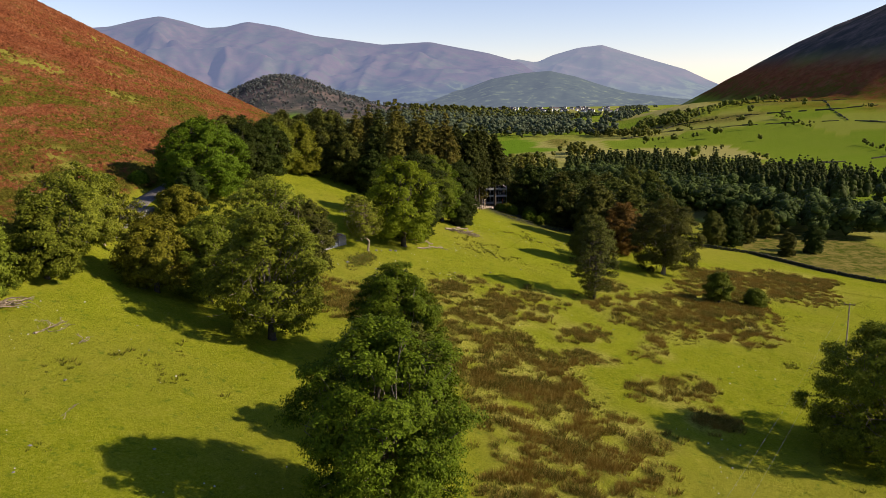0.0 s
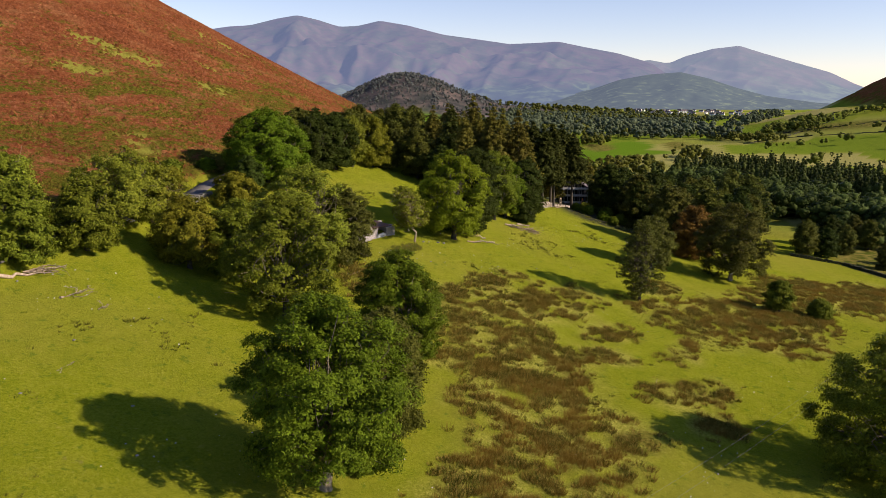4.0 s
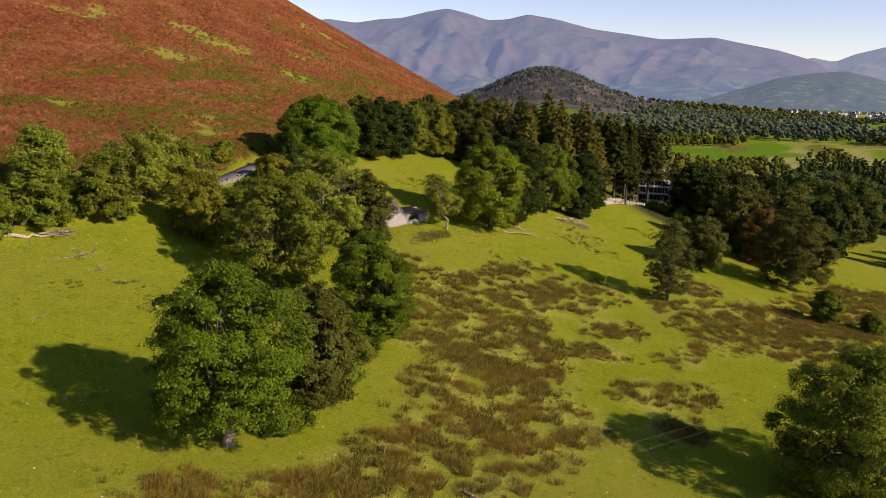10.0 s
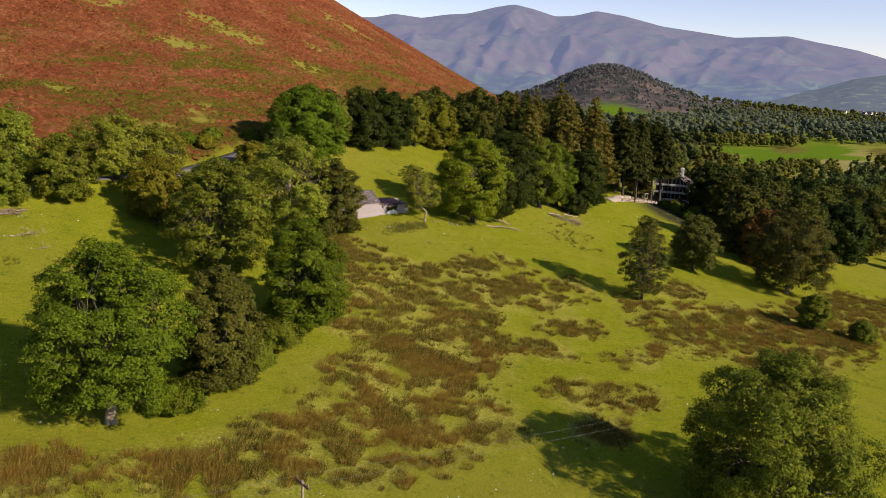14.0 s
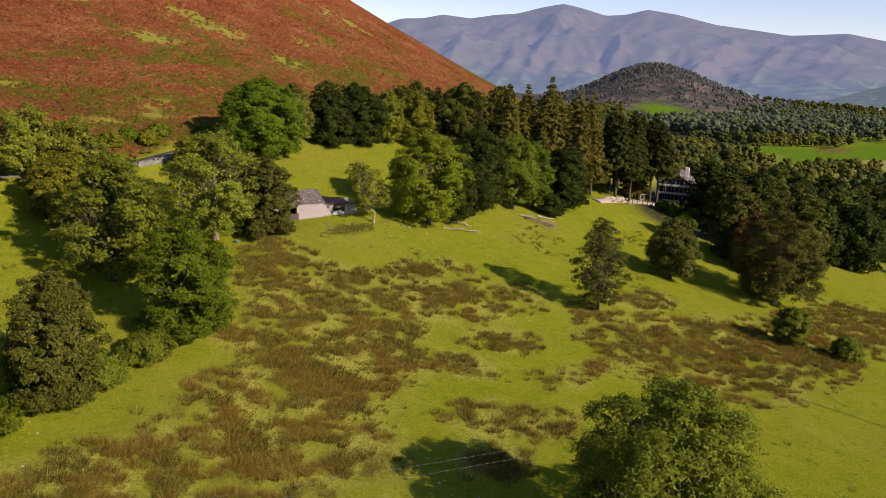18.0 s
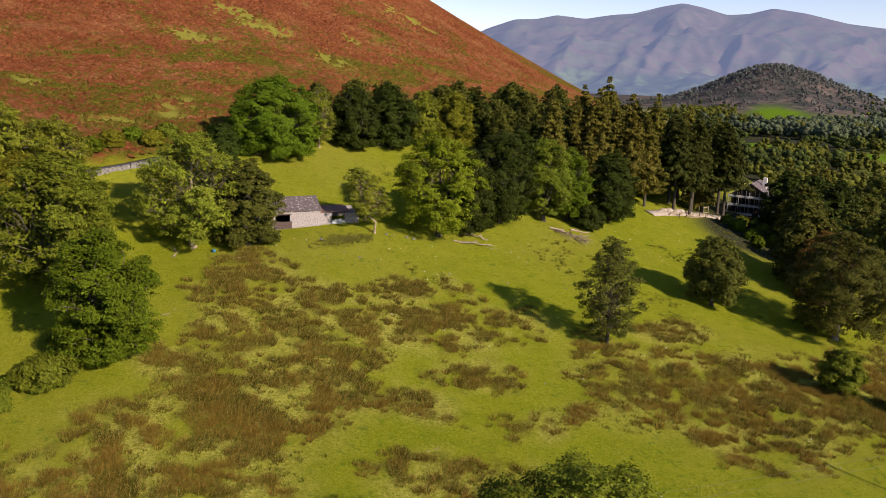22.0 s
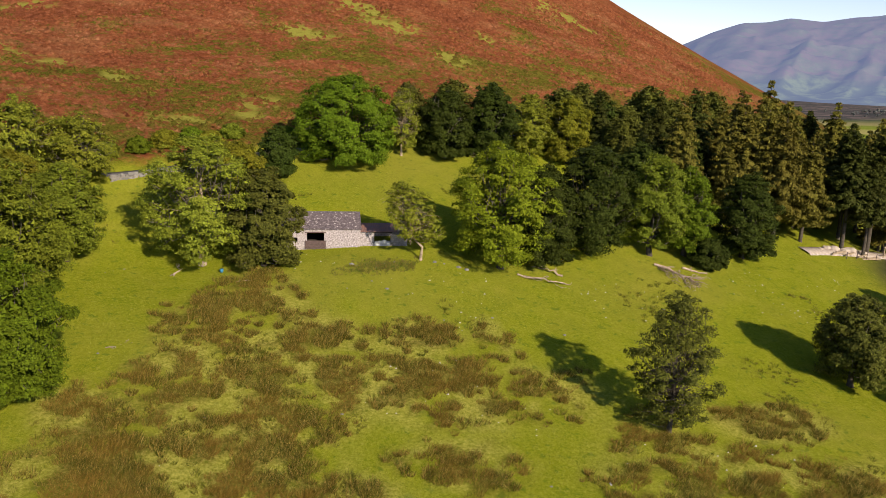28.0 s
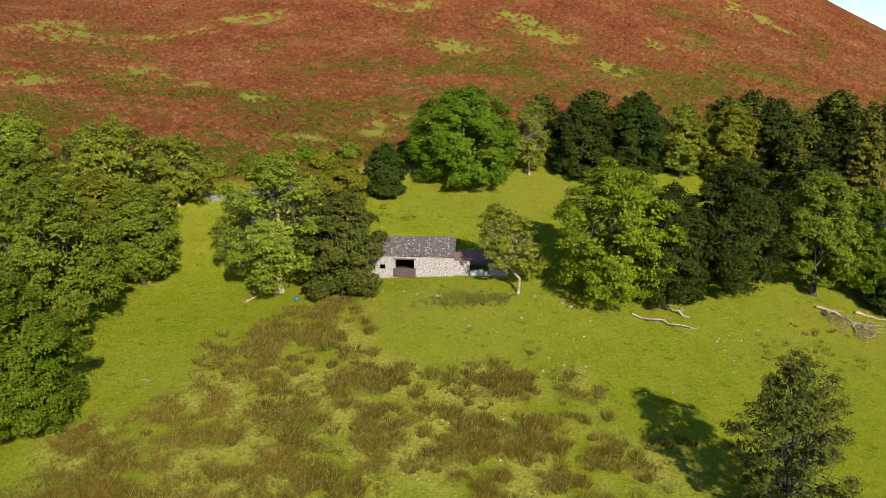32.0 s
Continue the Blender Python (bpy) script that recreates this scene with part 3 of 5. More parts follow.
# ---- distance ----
def far_material(name, hill, low, haze_glow, strength, scale):
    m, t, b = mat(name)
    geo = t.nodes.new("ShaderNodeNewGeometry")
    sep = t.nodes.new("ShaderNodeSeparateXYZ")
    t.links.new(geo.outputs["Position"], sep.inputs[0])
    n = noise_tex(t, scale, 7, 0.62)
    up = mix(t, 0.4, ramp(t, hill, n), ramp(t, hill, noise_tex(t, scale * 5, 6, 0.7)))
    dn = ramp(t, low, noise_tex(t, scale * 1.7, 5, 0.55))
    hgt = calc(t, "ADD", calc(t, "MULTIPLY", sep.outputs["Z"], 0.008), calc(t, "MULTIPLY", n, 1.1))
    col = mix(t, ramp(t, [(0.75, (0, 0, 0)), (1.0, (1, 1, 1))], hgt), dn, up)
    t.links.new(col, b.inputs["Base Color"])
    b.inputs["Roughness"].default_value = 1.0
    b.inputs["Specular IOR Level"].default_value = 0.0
    # bluish emission over the whole slope stands in for distance haze
    b.inputs["Emission Color"].default_value = (*haze_glow, 1)
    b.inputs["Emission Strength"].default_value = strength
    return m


def backdrop_hills(name, skyline, r_foot, r_top, seed, material, label, spurs=0.16, floor=-60):
    """A far range: its crest follows bearing and height angle, its face falls in spurs and gullies."""
    ox, oy, eye = -50.0, -105.0, 25.0
    az = np.linspace(skyline[0][0], skyline[-1][0], 420)
    crest = np.interp(az, [p[0] for p in skyline], [p[1] for p in skyline])
    k = np.hanning(9)
    crest = np.convolve(np.pad(crest, 4, mode="edge"), k / k.sum(), mode="valid")
    top = eye + r_top * np.tan(np.radians(crest))
    S = np.linspace(0, 1.0, 90)
    A, T = np.meshgrid(az, S)
    r = r_foot + (r_top - r_foot) * T
    x, y = ox + r * np.sin(np.radians(A)), oy + r * np.cos(np.radians(A))
    wx, wy = x + 260 * (fnoise(x / 700, y / 700, seed, 2) - 0.5), y + 260 * (fnoise(x / 700, y / 700, seed + 9, 2) - 0.5)
    rid = 1 - np.abs(fnoise(wx / 620, wy / 620, seed + 3, 4) * 2 - 1) * 2.2
    fine = 1 - np.abs(fnoise(wx / 190, wy / 190, seed + 7, 3) * 2 - 1) * 2.0
    fall = np.sin(math.pi * np.clip(T, 0, 1) ** 1.1)
    gul = 1 - np.abs(fnoise(A / 3.4 - T * 1.3, T * 0.5, seed + 13, 3) * 2 - 1) * 2.4
    Z = floor + (top[None, :] - floor) * (T ** 1.05 + spurs * fall * (rid - 0.55) + spurs * 0.28 * fall * (fine - 0.5) + spurs * 0.36 * fall * (gul - 0.5))
    nx, ny = len(az), len(S)
    i = np.arange((ny - 1) * nx).reshape(ny - 1, nx)[:, :-1].ravel()
    me = mesh_from(name, np.stack([x.ravel(), y.ravel(), Z.ravel()], 1), np.stack([i, i + 1, i + 1 + nx, i + nx], 1), True)
    return tagged(put(name, me, material), label, "mountain", kind="structure")


SKIDDAW = [(24, 0.6), (27.7, 2.2), (29.2, 2.9), (30.9, 3.5), (32.4, 3.57), (33.7, 3.85), (35.6, 3.65), (37.3, 3.94), (38.7, 4.05), (40.5, 4.52), (41.8, 4.76), (43.1, 4.49), (44.6, 4.05), (45.9, 4.13), (47.3, 4.48), (49.2, 4.19),
           (51.7, 3.58), (54, 3.29), (56.2, 2.98), (57.8, 3.05), (59.5, 3.14), (61.2, 2.79), (63.5, 2.36), (65.4, 1.81), (66.6, 1.3), (69, 0.7), (72, -0.3)]
BLENCATHRA = [(62, 0.6), (64.5, 1.75), (65.6, 1.92), (66.6, 1.72), (67.0, 1.75), (67.9, 2.15), (69.6, 2.61), (71.2, 2.78), (71.6, 2.66), (72.6, 2.33), (74.5, 1.75), (76.7, 1.09), (78.1, 0.42), (79.6, -0.2), (83, -0.8)]
FOOTHILL = [(57, -0.9), (59.5, -0.45), (61.6, -0.05), (63.5, 0.62), (65.5, 0.98), (67.5, 1.13), (69.3, 0.72), (71.2, 0.08), (73, -0.4), (76, -0.8), (80, -1.0)]
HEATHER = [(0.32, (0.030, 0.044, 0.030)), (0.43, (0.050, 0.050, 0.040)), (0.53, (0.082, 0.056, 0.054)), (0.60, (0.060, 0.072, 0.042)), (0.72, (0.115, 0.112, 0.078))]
# foothill greens carry extra blue, haze put into the base colour
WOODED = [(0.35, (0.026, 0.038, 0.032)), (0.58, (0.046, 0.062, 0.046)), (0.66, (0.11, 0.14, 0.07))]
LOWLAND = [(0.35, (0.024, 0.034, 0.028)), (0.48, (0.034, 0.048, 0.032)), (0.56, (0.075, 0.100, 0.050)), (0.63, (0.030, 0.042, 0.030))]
# each range glows faintly blue in place of haze: colour, then strength
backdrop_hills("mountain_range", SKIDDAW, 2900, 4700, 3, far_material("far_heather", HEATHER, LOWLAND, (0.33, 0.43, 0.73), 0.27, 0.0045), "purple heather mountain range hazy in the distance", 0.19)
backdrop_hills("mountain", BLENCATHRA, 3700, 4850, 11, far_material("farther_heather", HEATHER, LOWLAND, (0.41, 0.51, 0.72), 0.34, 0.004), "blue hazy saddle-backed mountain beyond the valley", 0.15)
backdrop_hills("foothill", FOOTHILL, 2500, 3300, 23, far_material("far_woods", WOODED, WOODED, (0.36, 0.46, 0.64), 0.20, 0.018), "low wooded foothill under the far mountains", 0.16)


# ---- trees round the pasture: leaf, height, crown half width, x, y, lift, label ----
def on(x, y, dz=0.0):
    return (x, y, zl(x, y) + dz)


BROAD = [
    ("oak_tree", "green", 16.6, 7.0, -60.3, -50.7, 0.10, "tall green ash-leaved tree with a pale trunk on the pasture slope", 0.30),
    ("oak_tree", "wood", 12.3, 4.4, -48.5, -46.3, 0.018, "dense dull olive-green tree beside the rush bed", 0.28),
    ("oak_tree", "green", 13.5, 5.6, -33.5, -35.0, 0.023, "broad green tree with leaves down to the grass", 0.30),
    ("oak_tree", "oak", 15.5, 6.8, -37.8, -20.8, 0.04, "old olive-green oak with pale dead limbs", 0.30),
    ("oak_tree", "oak", 11.5, 4.8, -34.5, -8.0, 0.063, "olive-green oak among a clump of trees", 0.30),
    ("oak_tree", "gold", 10.0, 4.8, -40.5, -5.5, 0.045, "yellowing field maple at the edge of the clump", 0.28),
    ("ash_tree", "ash", 16.3, 7.4, -19.8, -4.6, 0.05, "large grey-green ash with a gnarled pale trunk", 0.30),
    ("hawthorn_tree", "brown", 12.5, 4.9, -12.4, -5.4, 0.023, "dark bronze-green tree beside the barn", 0.26),
    ("ash_tree", "ash", 11.2, 6.4, -43.5, 4.8, 0.054, "grey-green ash beside the lane", 0.28),
    ("ash_tree", "ash", 9.6, 4.8, -36.5, 8.6, 0.063, "pale ash leaning over the lane wall", 0.28),
    ("hedge_tree", "oak", 9.0, 4.2, -52.0, -1.5, 0.023, "bushy oak in the lane hedge", 0.28),
    ("hedge_tree", "oak", 9.3, 4.4, -60.5, -2.5, 0.018, "bushy green tree in the lane hedge", 0.28),
    ("hedge_tree", "oak", 9.0, 4.5, -69.0, -6.5, 0.018, "bushy green tree in the lane hedge", 0.28),
    ("hedge_tree", "ash", 9.5, 4.6, -57.0, 7.5, 0.023, "ash tree on the far side of the lane", 0.28),
    ("hedge_tree", "gold", 6.2, 4.0, -16.5, 15.5, 0.013, "low yellow-green tree behind the barn", 0.26),
    ("hedge_tree", "dark", 7.6, 3.0, -10.6, 19.0, 0.023, "dark hedge tree behind the barn", 0.28),
    ("sycamore_tree", "syc", 14.4, 8.3, -0.2, 26.4, 0.0, "great domed sycamore with dense bright green leaves", 0.30),
    ("ash_tree", "ash", 11.5, 3.2, 9.8, 31.6, 0.090, "thin ash with a pale half-dead trunk", 0.26),
    ("oak_tree", "dark", 12.2, 4.8, 17.5, 33.0, 0.027, "dark green tree at the top of the field", 0.28),
    ("oak_tree", "dark", 12.8, 5.0, 26.0, 35.0, 0.027, "dark green tree at the top of the field", 0.28),
    ("oak_tree", "ash", 12.0, 4.2, 34.0, 37.5, 0.045, "grey-green tree in the wood edge", 0.28),
    ("oak_tree", "gold", 12.5, 5.0, 42.0, 38.5, 0.023, "golden-green beech in the wood edge", 0.28),
    ("ash_tree", "ash", 10.3, 3.6, 7.6, -3.4, 0.20, "small airy ash with a bent pale trunk beside the barn", 0.24),
    ("sycamore_tree", "lime", 17.0, 7.2, 18.3, -4.0, 0.045, "tall light-green sycamore on the pasture edge", 0.30),
    ("oak_tree", "dark", 14.0, 4.8, 24.5, -2.2, 0.023, "dark green oak beside the light sycamore", 0.28),
    ("oak_tree", "dark", 16.2, 6.6, 33.0, 2.0, 0.036, "broad dark green oak at the wood edge", 0.30),
    ("oak_tree", "oak", 15.3, 5.2, 43.3, 4.0, 0.090, "oak with bare dead top branches at the wood edge", 0.28),
    ("oak_tree", "green", 13.8, 4.4, 49.5, 5.2, 0.054, "bright green tree at the wood edge", 0.28),
    ("oak_tree", "dark", 13.6, 5.2, 60.5, 7.2, 0.018, "dark rounded tree at the wood edge", 0.28),
    ("holly_bush", "dark", 4.6, 3.0, 51.8, 1.8, 0.009, "low dark bush under the wood edge", 0.24),
    ("oak_tree", "brown", 14.2, 4.3, 26.7, -37.9, 0.054, "slender airy bronze-green oak alone in the pasture", 0.26),
    ("oak_tree", "brown", 11.2, 4.9, 54.6, -27.6, 0.045, "rounded grey-green oak in the lower pasture", 0.26),
    ("beech_tree", "brown", 17.0, 8.2, 68.6, -39.5, 0.045, "wide brown-green beech with a pale trunk", 0.30),
    ("beech_tree", "copper", 13.0, 5.4, 82.0, -26.0, 0.027, "copper-tinted tree at the wood edge", 0.28),
    ("hawthorn_tree", "oak", 6.4, 2.9, 50.8, -54.6, 0.072, "small hawthorn at the edge of the rushes", 0.22),
    ("hawthorn_bush", "oak", 3.8, 2.3, 55.6, -60.6, 0.018, "small round thorn bush among rushes", 0.2),
    ("oak_tree", "oak", 16.7, 8.8, -10.5, -84.0, 0.023, "wide olive-green oak below the drone path", 0.28),
    ("bramble_thicket", "oak", 3.2, 3.6, -44.8, -43.2, 0.0, "low bramble thicket between the trees", 0.22),
    ("bramble_thicket", "green", 2.6, 3.2, -54.5, -49.5, 0.0, "low green thicket under the tall tree", 0.22),
    ("bramble_thicket", "oak", 3.0, 3.0, -39.0, -39.5, 0.0, "low thicket between the trees", 0.22),
]
for i, (nm, leaf, H, R, x, y, lift, label, size) in enumerate(BROAD):
    pale = "pale" in label and "dead limbs" not in label
    broadleaf(nm, leaf, H, R, 100 + i, on(x, y), label, lift, 1.0, PALE_BARK if pale else BARK, bare=8 if "dead" in label else (5 if leaf in ("ash", "oak") and H > 9 else 0), lean=(-2.6, 0.6) if "bent" in label else (0, 0), size=0.115 if math.hypot(x + 55, y + 110) < 85 or y < -30 else 0.140, airy=0.45 if "airy" in label or "thin" in label else (0.10 if leaf == "ash" else 0.0), group="pasture trees")

for k, (x, y, h, leaf) in enumerate([(-31, 21.5, 2.6, "green"), (-27.5, 24.5, 3.0, "gold"), (-24, 28, 2.4, "green"), (-21, 26.5, 2.8, "gold"), (-35, 19, 2.2, "oak"), (-18, 31, 2.6, "oak"), (-9, 33, 2.4, "green"), (-40, 17, 2.4, "green")]):
    broadleaf("lane_bush", leaf, h, h * 0.75, 800 + k, on(x, y), "low yellow-green bush above the lane", 0.0, 0.9, size=0.16, group="lane bushes", twigs=0)

# the wood beyond the barn: a few kinds built once, the rest their copies
rw = np.random.default_rng(8)
wood_protos = [
    conifer("larch_tree", "larch", 22.5, 5.0, 301, on(66.0, 20.0), "tall bronze-green larch in the plantation", 0.2, "plantation trees", open_=0.18, size=0.27),
    conifer("larch_tree", "larch", 21.0, 4.6, 302, on(75.0, 27.0), "tall bronze-green larch in the plantation", 0.15, "plantation trees", open_=0.15, size=0.27),
    conifer("spruce_tree", "spruce", 20.0, 4.8, 303, on(62.0, 30.0), "tall dark spruce in the plantation", 0.08, "plantation trees", size=0.27),
    conifer("pine_tree", "spruce", 22.0, 5.0, 304, on(92.0, 18.5), "tall dark pine with a bare lower trunk", 0.40, "plantation trees", open_=0.2, size=0.27),
]
wood_broad = [
    broadleaf("wood_tree", "dark", 15.0, 5.8, 311, on(104.0, -2.0), "dark broadleaved tree in the valley wood", 0.02, 0.6, group="wood trees", size=0.27, twigs=0),
    broadleaf("wood_tree", "wood", 16.0, 6.2, 312, on(118.0, 2.0), "olive broadleaved tree in the valley wood", 0.03, 0.6, group="wood trees", size=0.27, twigs=0),
    broadleaf("wood_tree", "brown", 14.0, 5.6, 313, on(112.0, -10.0), "bronze broadleaved tree in the valley wood", 0.02, 0.6, group="wood trees", size=0.27, twigs=0),
]


def again(src, x, y, size):
    return copy_thing(src, Matrix.Translation(on(x, y)) @ Matrix.Rotation(rw.uniform(0, 6.28), 4, "Z") @ Matrix.Diagonal((size, size, size * rw.uniform(0.92, 1.08), 1)))


def scatter(inside, x0, x1, y0, y1, gap, tries):
    """Places kept a gap apart."""
    got = []
    for _ in range(tries):
        x, y = rw.uniform(x0, x1), rw.uniform(y0, y1)
        if inside(x, y) and all((x - p) ** 2 + (y - q) ** 2 > gap * gap for p, q in got):
            got.append((x, y))
    return got


# the plantation: between the top of the field, the wood edge and the yard
plantation = scatter(lambda x, y: y > 10 + 0.10 * (x - 45) and y > 24 - 0.55 * (x - 45) and y < 50 + 0.12 * x and not (105 < x < 135 and 12 < y < 38) and abs(0.70 * (x - 85) - 0.71 * (y + 6)) > 7, 46, 140, 8, 66, 6.0, 1500)
for i, (x, y) in enumerate(plantation):
    if y > 46 or (x < 62 and i % 2):
        again(wood_broad[i % 3], x, y, rw.uniform(0.72, 0.95))
    else:
        again(wood_protos[[0, 1, 2, 0, 1, 0, 3, 1][i % 8]], x, y, rw.uniform(0.72, 0.98) * (0.86 if x < 66 else 1.0))
for x, y, k in ((124, 17.5, 0.62), (129, 13, 0.75), (113, 11.5, 0.45)):
    again(wood_broad[1], x, y, k)
for x, y in ((86, 17.5), (97, 20.5), (99, 15.8)):
    again(wood_protos[3], x, y, 1.0)
valley = scatter(lambda x, y: not (x < 92 and y > -6) and y > -24 + 0.9 * max(0, 88 - x) and y < 12 + 0.42 * (x - 88) and not (106 < x < 130 and y > 12) and not (x < 125 and abs(0.70 * (x - 85) - 0.71 * (y + 6)) < 8) and y > -30 + 0.25 * (x - 100), 84, 225, -28, 66, 8.0, 1200)
for i, (x, y) in enumerate(valley):
    again(wood_broad[[0, 1, 0, 2][i % 4]], x, y, rw.uniform(0.72, 1.12))
for i, (x, y) in enumerate([(150, -40), (156, -33), (163, -42), (171, -36), (178, -46), (148, -56), (160, -62), (142, -36), (186, -40)]):
    again(wood_broad[i % 3], x, y, rw.uniform(0.5, 0.75))
for i, (x, y) in enumerate([(50, 45), (43, 47), (36, 44), (28, 43), (20, 40), (12, 39)]):
    again(wood_broad[i % 3], x, y, rw.uniform(0.62, 0.8))


# ---- far woods: joined crowns, past counting ----
_ball = bmesh.new()
bmesh.ops.create_icosphere(_ball, subdivisions=1, radius=1.0)
BALL_V = np.array([v.co[:] for v in _ball.verts])
BALL_F = np.array([[v.index for v in f.verts] for f in _ball.faces])
_ball.free()


def far_wood(name, pts, leaf, label, seed, leaf_size, hmin=8, hmax=15, conical=0.0, leaves_each=11):
    rng = np.random.default_rng(seed)
    V, F, o = [], [], 0
    for x, y in pts:
        if max(bell(x, y, *m) for m in MEADOWS) > 0.4 or bell(x, y, 1005, 670, 60, 40, 0.8) > 0.5:
            continue
        H = rng.uniform(hmin, hmax)
        R = H * rng.uniform(0.32, 0.46) * (0.62 if conical else 1)
        n = 9
        d = rng.normal(size=(n, 3))
        d /= np.linalg.norm(d, axis=1, keepdims=True)
        C = np.array([0, 0, H * 0.50]) + d * np.array([R * 0.62, R * 0.62, H * 0.30]) * (0.6 + 0.4 * rng.random((n, 1)))
        rad = R * rng.uniform(0.36, 0.60, n)
        if conical:
            z = np.linspace(0.12, 0.93, n)
            C = np.stack([rng.normal(size=n) * 0.12 * R, rng.normal(size=n) * 0.12 * R, z * H], 1)
            rad = R * (1.08 - z) * rng.uniform(0.85, 1.1, n)
        C += np.array([x, y, zl(x, y)])
        tall = np.array([1, 1, 1.25 if conical else 0.85])
        v = C[:, None, :] + rad[:, None, None] * BALL_V[None] * rng.uniform(0.5, 1.1, (n, len(BALL_V), 1)) * tall
        V.append(v.reshape(-1, 3))
        F.append((BALL_F[None] + (np.arange(n) * len(BALL_V))[:, None, None]).reshape(-1, 3) + o)
        o += n * len(BALL_V)
        v, f = leaves(rng, C, rad * 1.2, np.full(n, int(leaves_each)), 0.34 * leaf_size * H / 12, 0.85)
        V.append(v)
        F.append(f + o)
        o += len(v)
    me = mesh_from(name, np.concatenate(V), np.concatenate(F), True)
    return tagged(put(name, me, LEAF[leaf]), label, "woodland", kind="stuff")


def band(rng, a, b, width, n):
    s = rng.random(n)
    w = rng.normal(size=n) * width * 0.5
    dx, dy = b[0] - a[0], b[1] - a[1]
    ln = math.hypot(dx, dy)
    return [(a[0] + dx * t - dy / ln * q, a[1] + dy * t + dx / ln * q) for t, q in zip(s, w)]


rf = np.random.default_rng(17)
far_wood("river_trees", band(rf, (262, 40), (200, -82), 26, 260) + band(rf, (320, 70), (250, 10), 26, 90), "river", "dark broadleaved trees along the valley stream", 21, 1.15, 8, 14, leaves_each=50)
far_wood("conifer_plantation", band(rf, (375, 80), (300, -70), 34, 520), "river", "dark conifer plantation across the valley", 22, 0.8, 9, 15, 1.0, leaves_each=18)
far_wood("valley_woods", band(rf, (430, 190), (360, 90), 40, 110) + band(rf, (560, 170), (470, 120), 14, 40) + band(rf, (640, 260), (520, 300), 50, 150) + band(rf, (760, 215), (690, 120), 24, 70) + band(rf, (320, 150), (220, 60), 50, 110)
         + band(rf, (400, 240), (250, 110), 60, 90) + band(rf, (470, 300), (380, 230), 50, 110) + band(rf, (500, 240), (430, 170), 10, 30), "wood", "mixed woods and hedgerow trees on the valley floor", 23, 0.9, 6, 11, leaves_each=16)
fill = [(x, y) for x, y in ((x, rf.uniform(0.62 * x - 30, 0.96 * x + 50)) for x in rf.uniform(235, 1000, 1500)) if vnoise(np.array(x / 60.0), np.array(y / 45.0), 71) > 0.34]
far_wood("valley_trees", fill[:950], "river", "dark rounded trees filling the valley below the wood", 33, 0.9, 7, 12, leaves_each=26)
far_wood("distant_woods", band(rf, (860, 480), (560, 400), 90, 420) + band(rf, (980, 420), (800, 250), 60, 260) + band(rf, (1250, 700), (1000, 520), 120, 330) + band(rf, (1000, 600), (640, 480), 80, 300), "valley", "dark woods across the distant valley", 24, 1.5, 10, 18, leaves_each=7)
# brown leaves read paler than dark ones, in place of haze this far off
far_wood("far_autumn_woods", band(rf, (1500, 800), (1150, 480), 150, 420) + band(rf, (900, 870), (700, 640), 60, 160) + band(rf, (900, 520), (620, 420), 90, 160), "brown", "brown woods far down the valley, paled for haze", 27, 1.5, 10, 17, leaves_each=7)
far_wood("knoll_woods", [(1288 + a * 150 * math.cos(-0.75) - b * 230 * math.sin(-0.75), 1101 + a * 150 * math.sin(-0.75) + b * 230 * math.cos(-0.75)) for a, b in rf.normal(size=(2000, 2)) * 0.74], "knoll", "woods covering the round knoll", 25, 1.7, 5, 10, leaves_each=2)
far_wood("hillfoot_trees", band(rf, (880, 145), (780, 150), 30, 90) + band(rf, (1000, 60), (860, 110), 10, 16) + [(461, 41), (470, 39), (640, 95), (655, 60), (700, 40), (735, 55), (760, 20), (690, 75), (620, 20), (600, 110), (820, 60), (850, 10)], "wood", "scattered trees along the field walls", 26, 1.0, 7, 13)


# the wooded valley floor, out towards the town
out = []
for _ in range(6000):
    r, w = rf.uniform(880, 2500), math.radians(rf.uniform(57, 76.5))
    x, y = -107 + r * math.sin(w), -82 + r * math.cos(w)
    if vnoise(np.array(x / 120.0), np.array(y / 70.0), 55) > 0.46 and y > 0.235 * x and not (r > 1750 and 62.5 < math.degrees(w) < 73):
        out.append((x, y))
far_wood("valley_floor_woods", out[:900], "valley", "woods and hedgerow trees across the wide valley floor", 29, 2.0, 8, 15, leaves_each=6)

# hedgerows between the far fields
hedge = []
for u in range(-2, 9):
    for v in range(-6, 8):
        for k in range(14):
            s = k / 14 + rf.uniform(-0.02, 0.02)
            for p, q in (((u + s) * 118, v * 84), (u * 118, (v + s) * 84)):
                x, y = 420 + p * 0.92 - q * 0.39, 60 + p * 0.39 + q * 0.92
                if 380 < x < 960 and -120 < y < 420 and y < 0.62 * x and vnoise(np.array(x / 50.0), np.array(y / 50.0), 91) > 0.62:
                    hedge.append((x, y))
far_wood("hedgerows", hedge, "wood", "hedgerows between the valley fields", 28, 0.7, 2.0, 6.5, leaves_each=5)


# ---- barn ----
STONE = plain("rubble_stone", [(0.30, (0.10, 0.085, 0.082)), (0.42, (0.25, 0.225, 0.228)), (0.58, (0.39, 0.36, 0.37)), (0.72, (0.60, 0.565, 0.58))], 5.5, 0.92, 0.8, 0.05)
GREYSTONE = plain("field_stone", [(0.3, (0.10, 0.098, 0.09)), (0.7, (0.27, 0.26, 0.24))], 2.2, 0.9, 0.8, 0.05, obj_random=0.3)
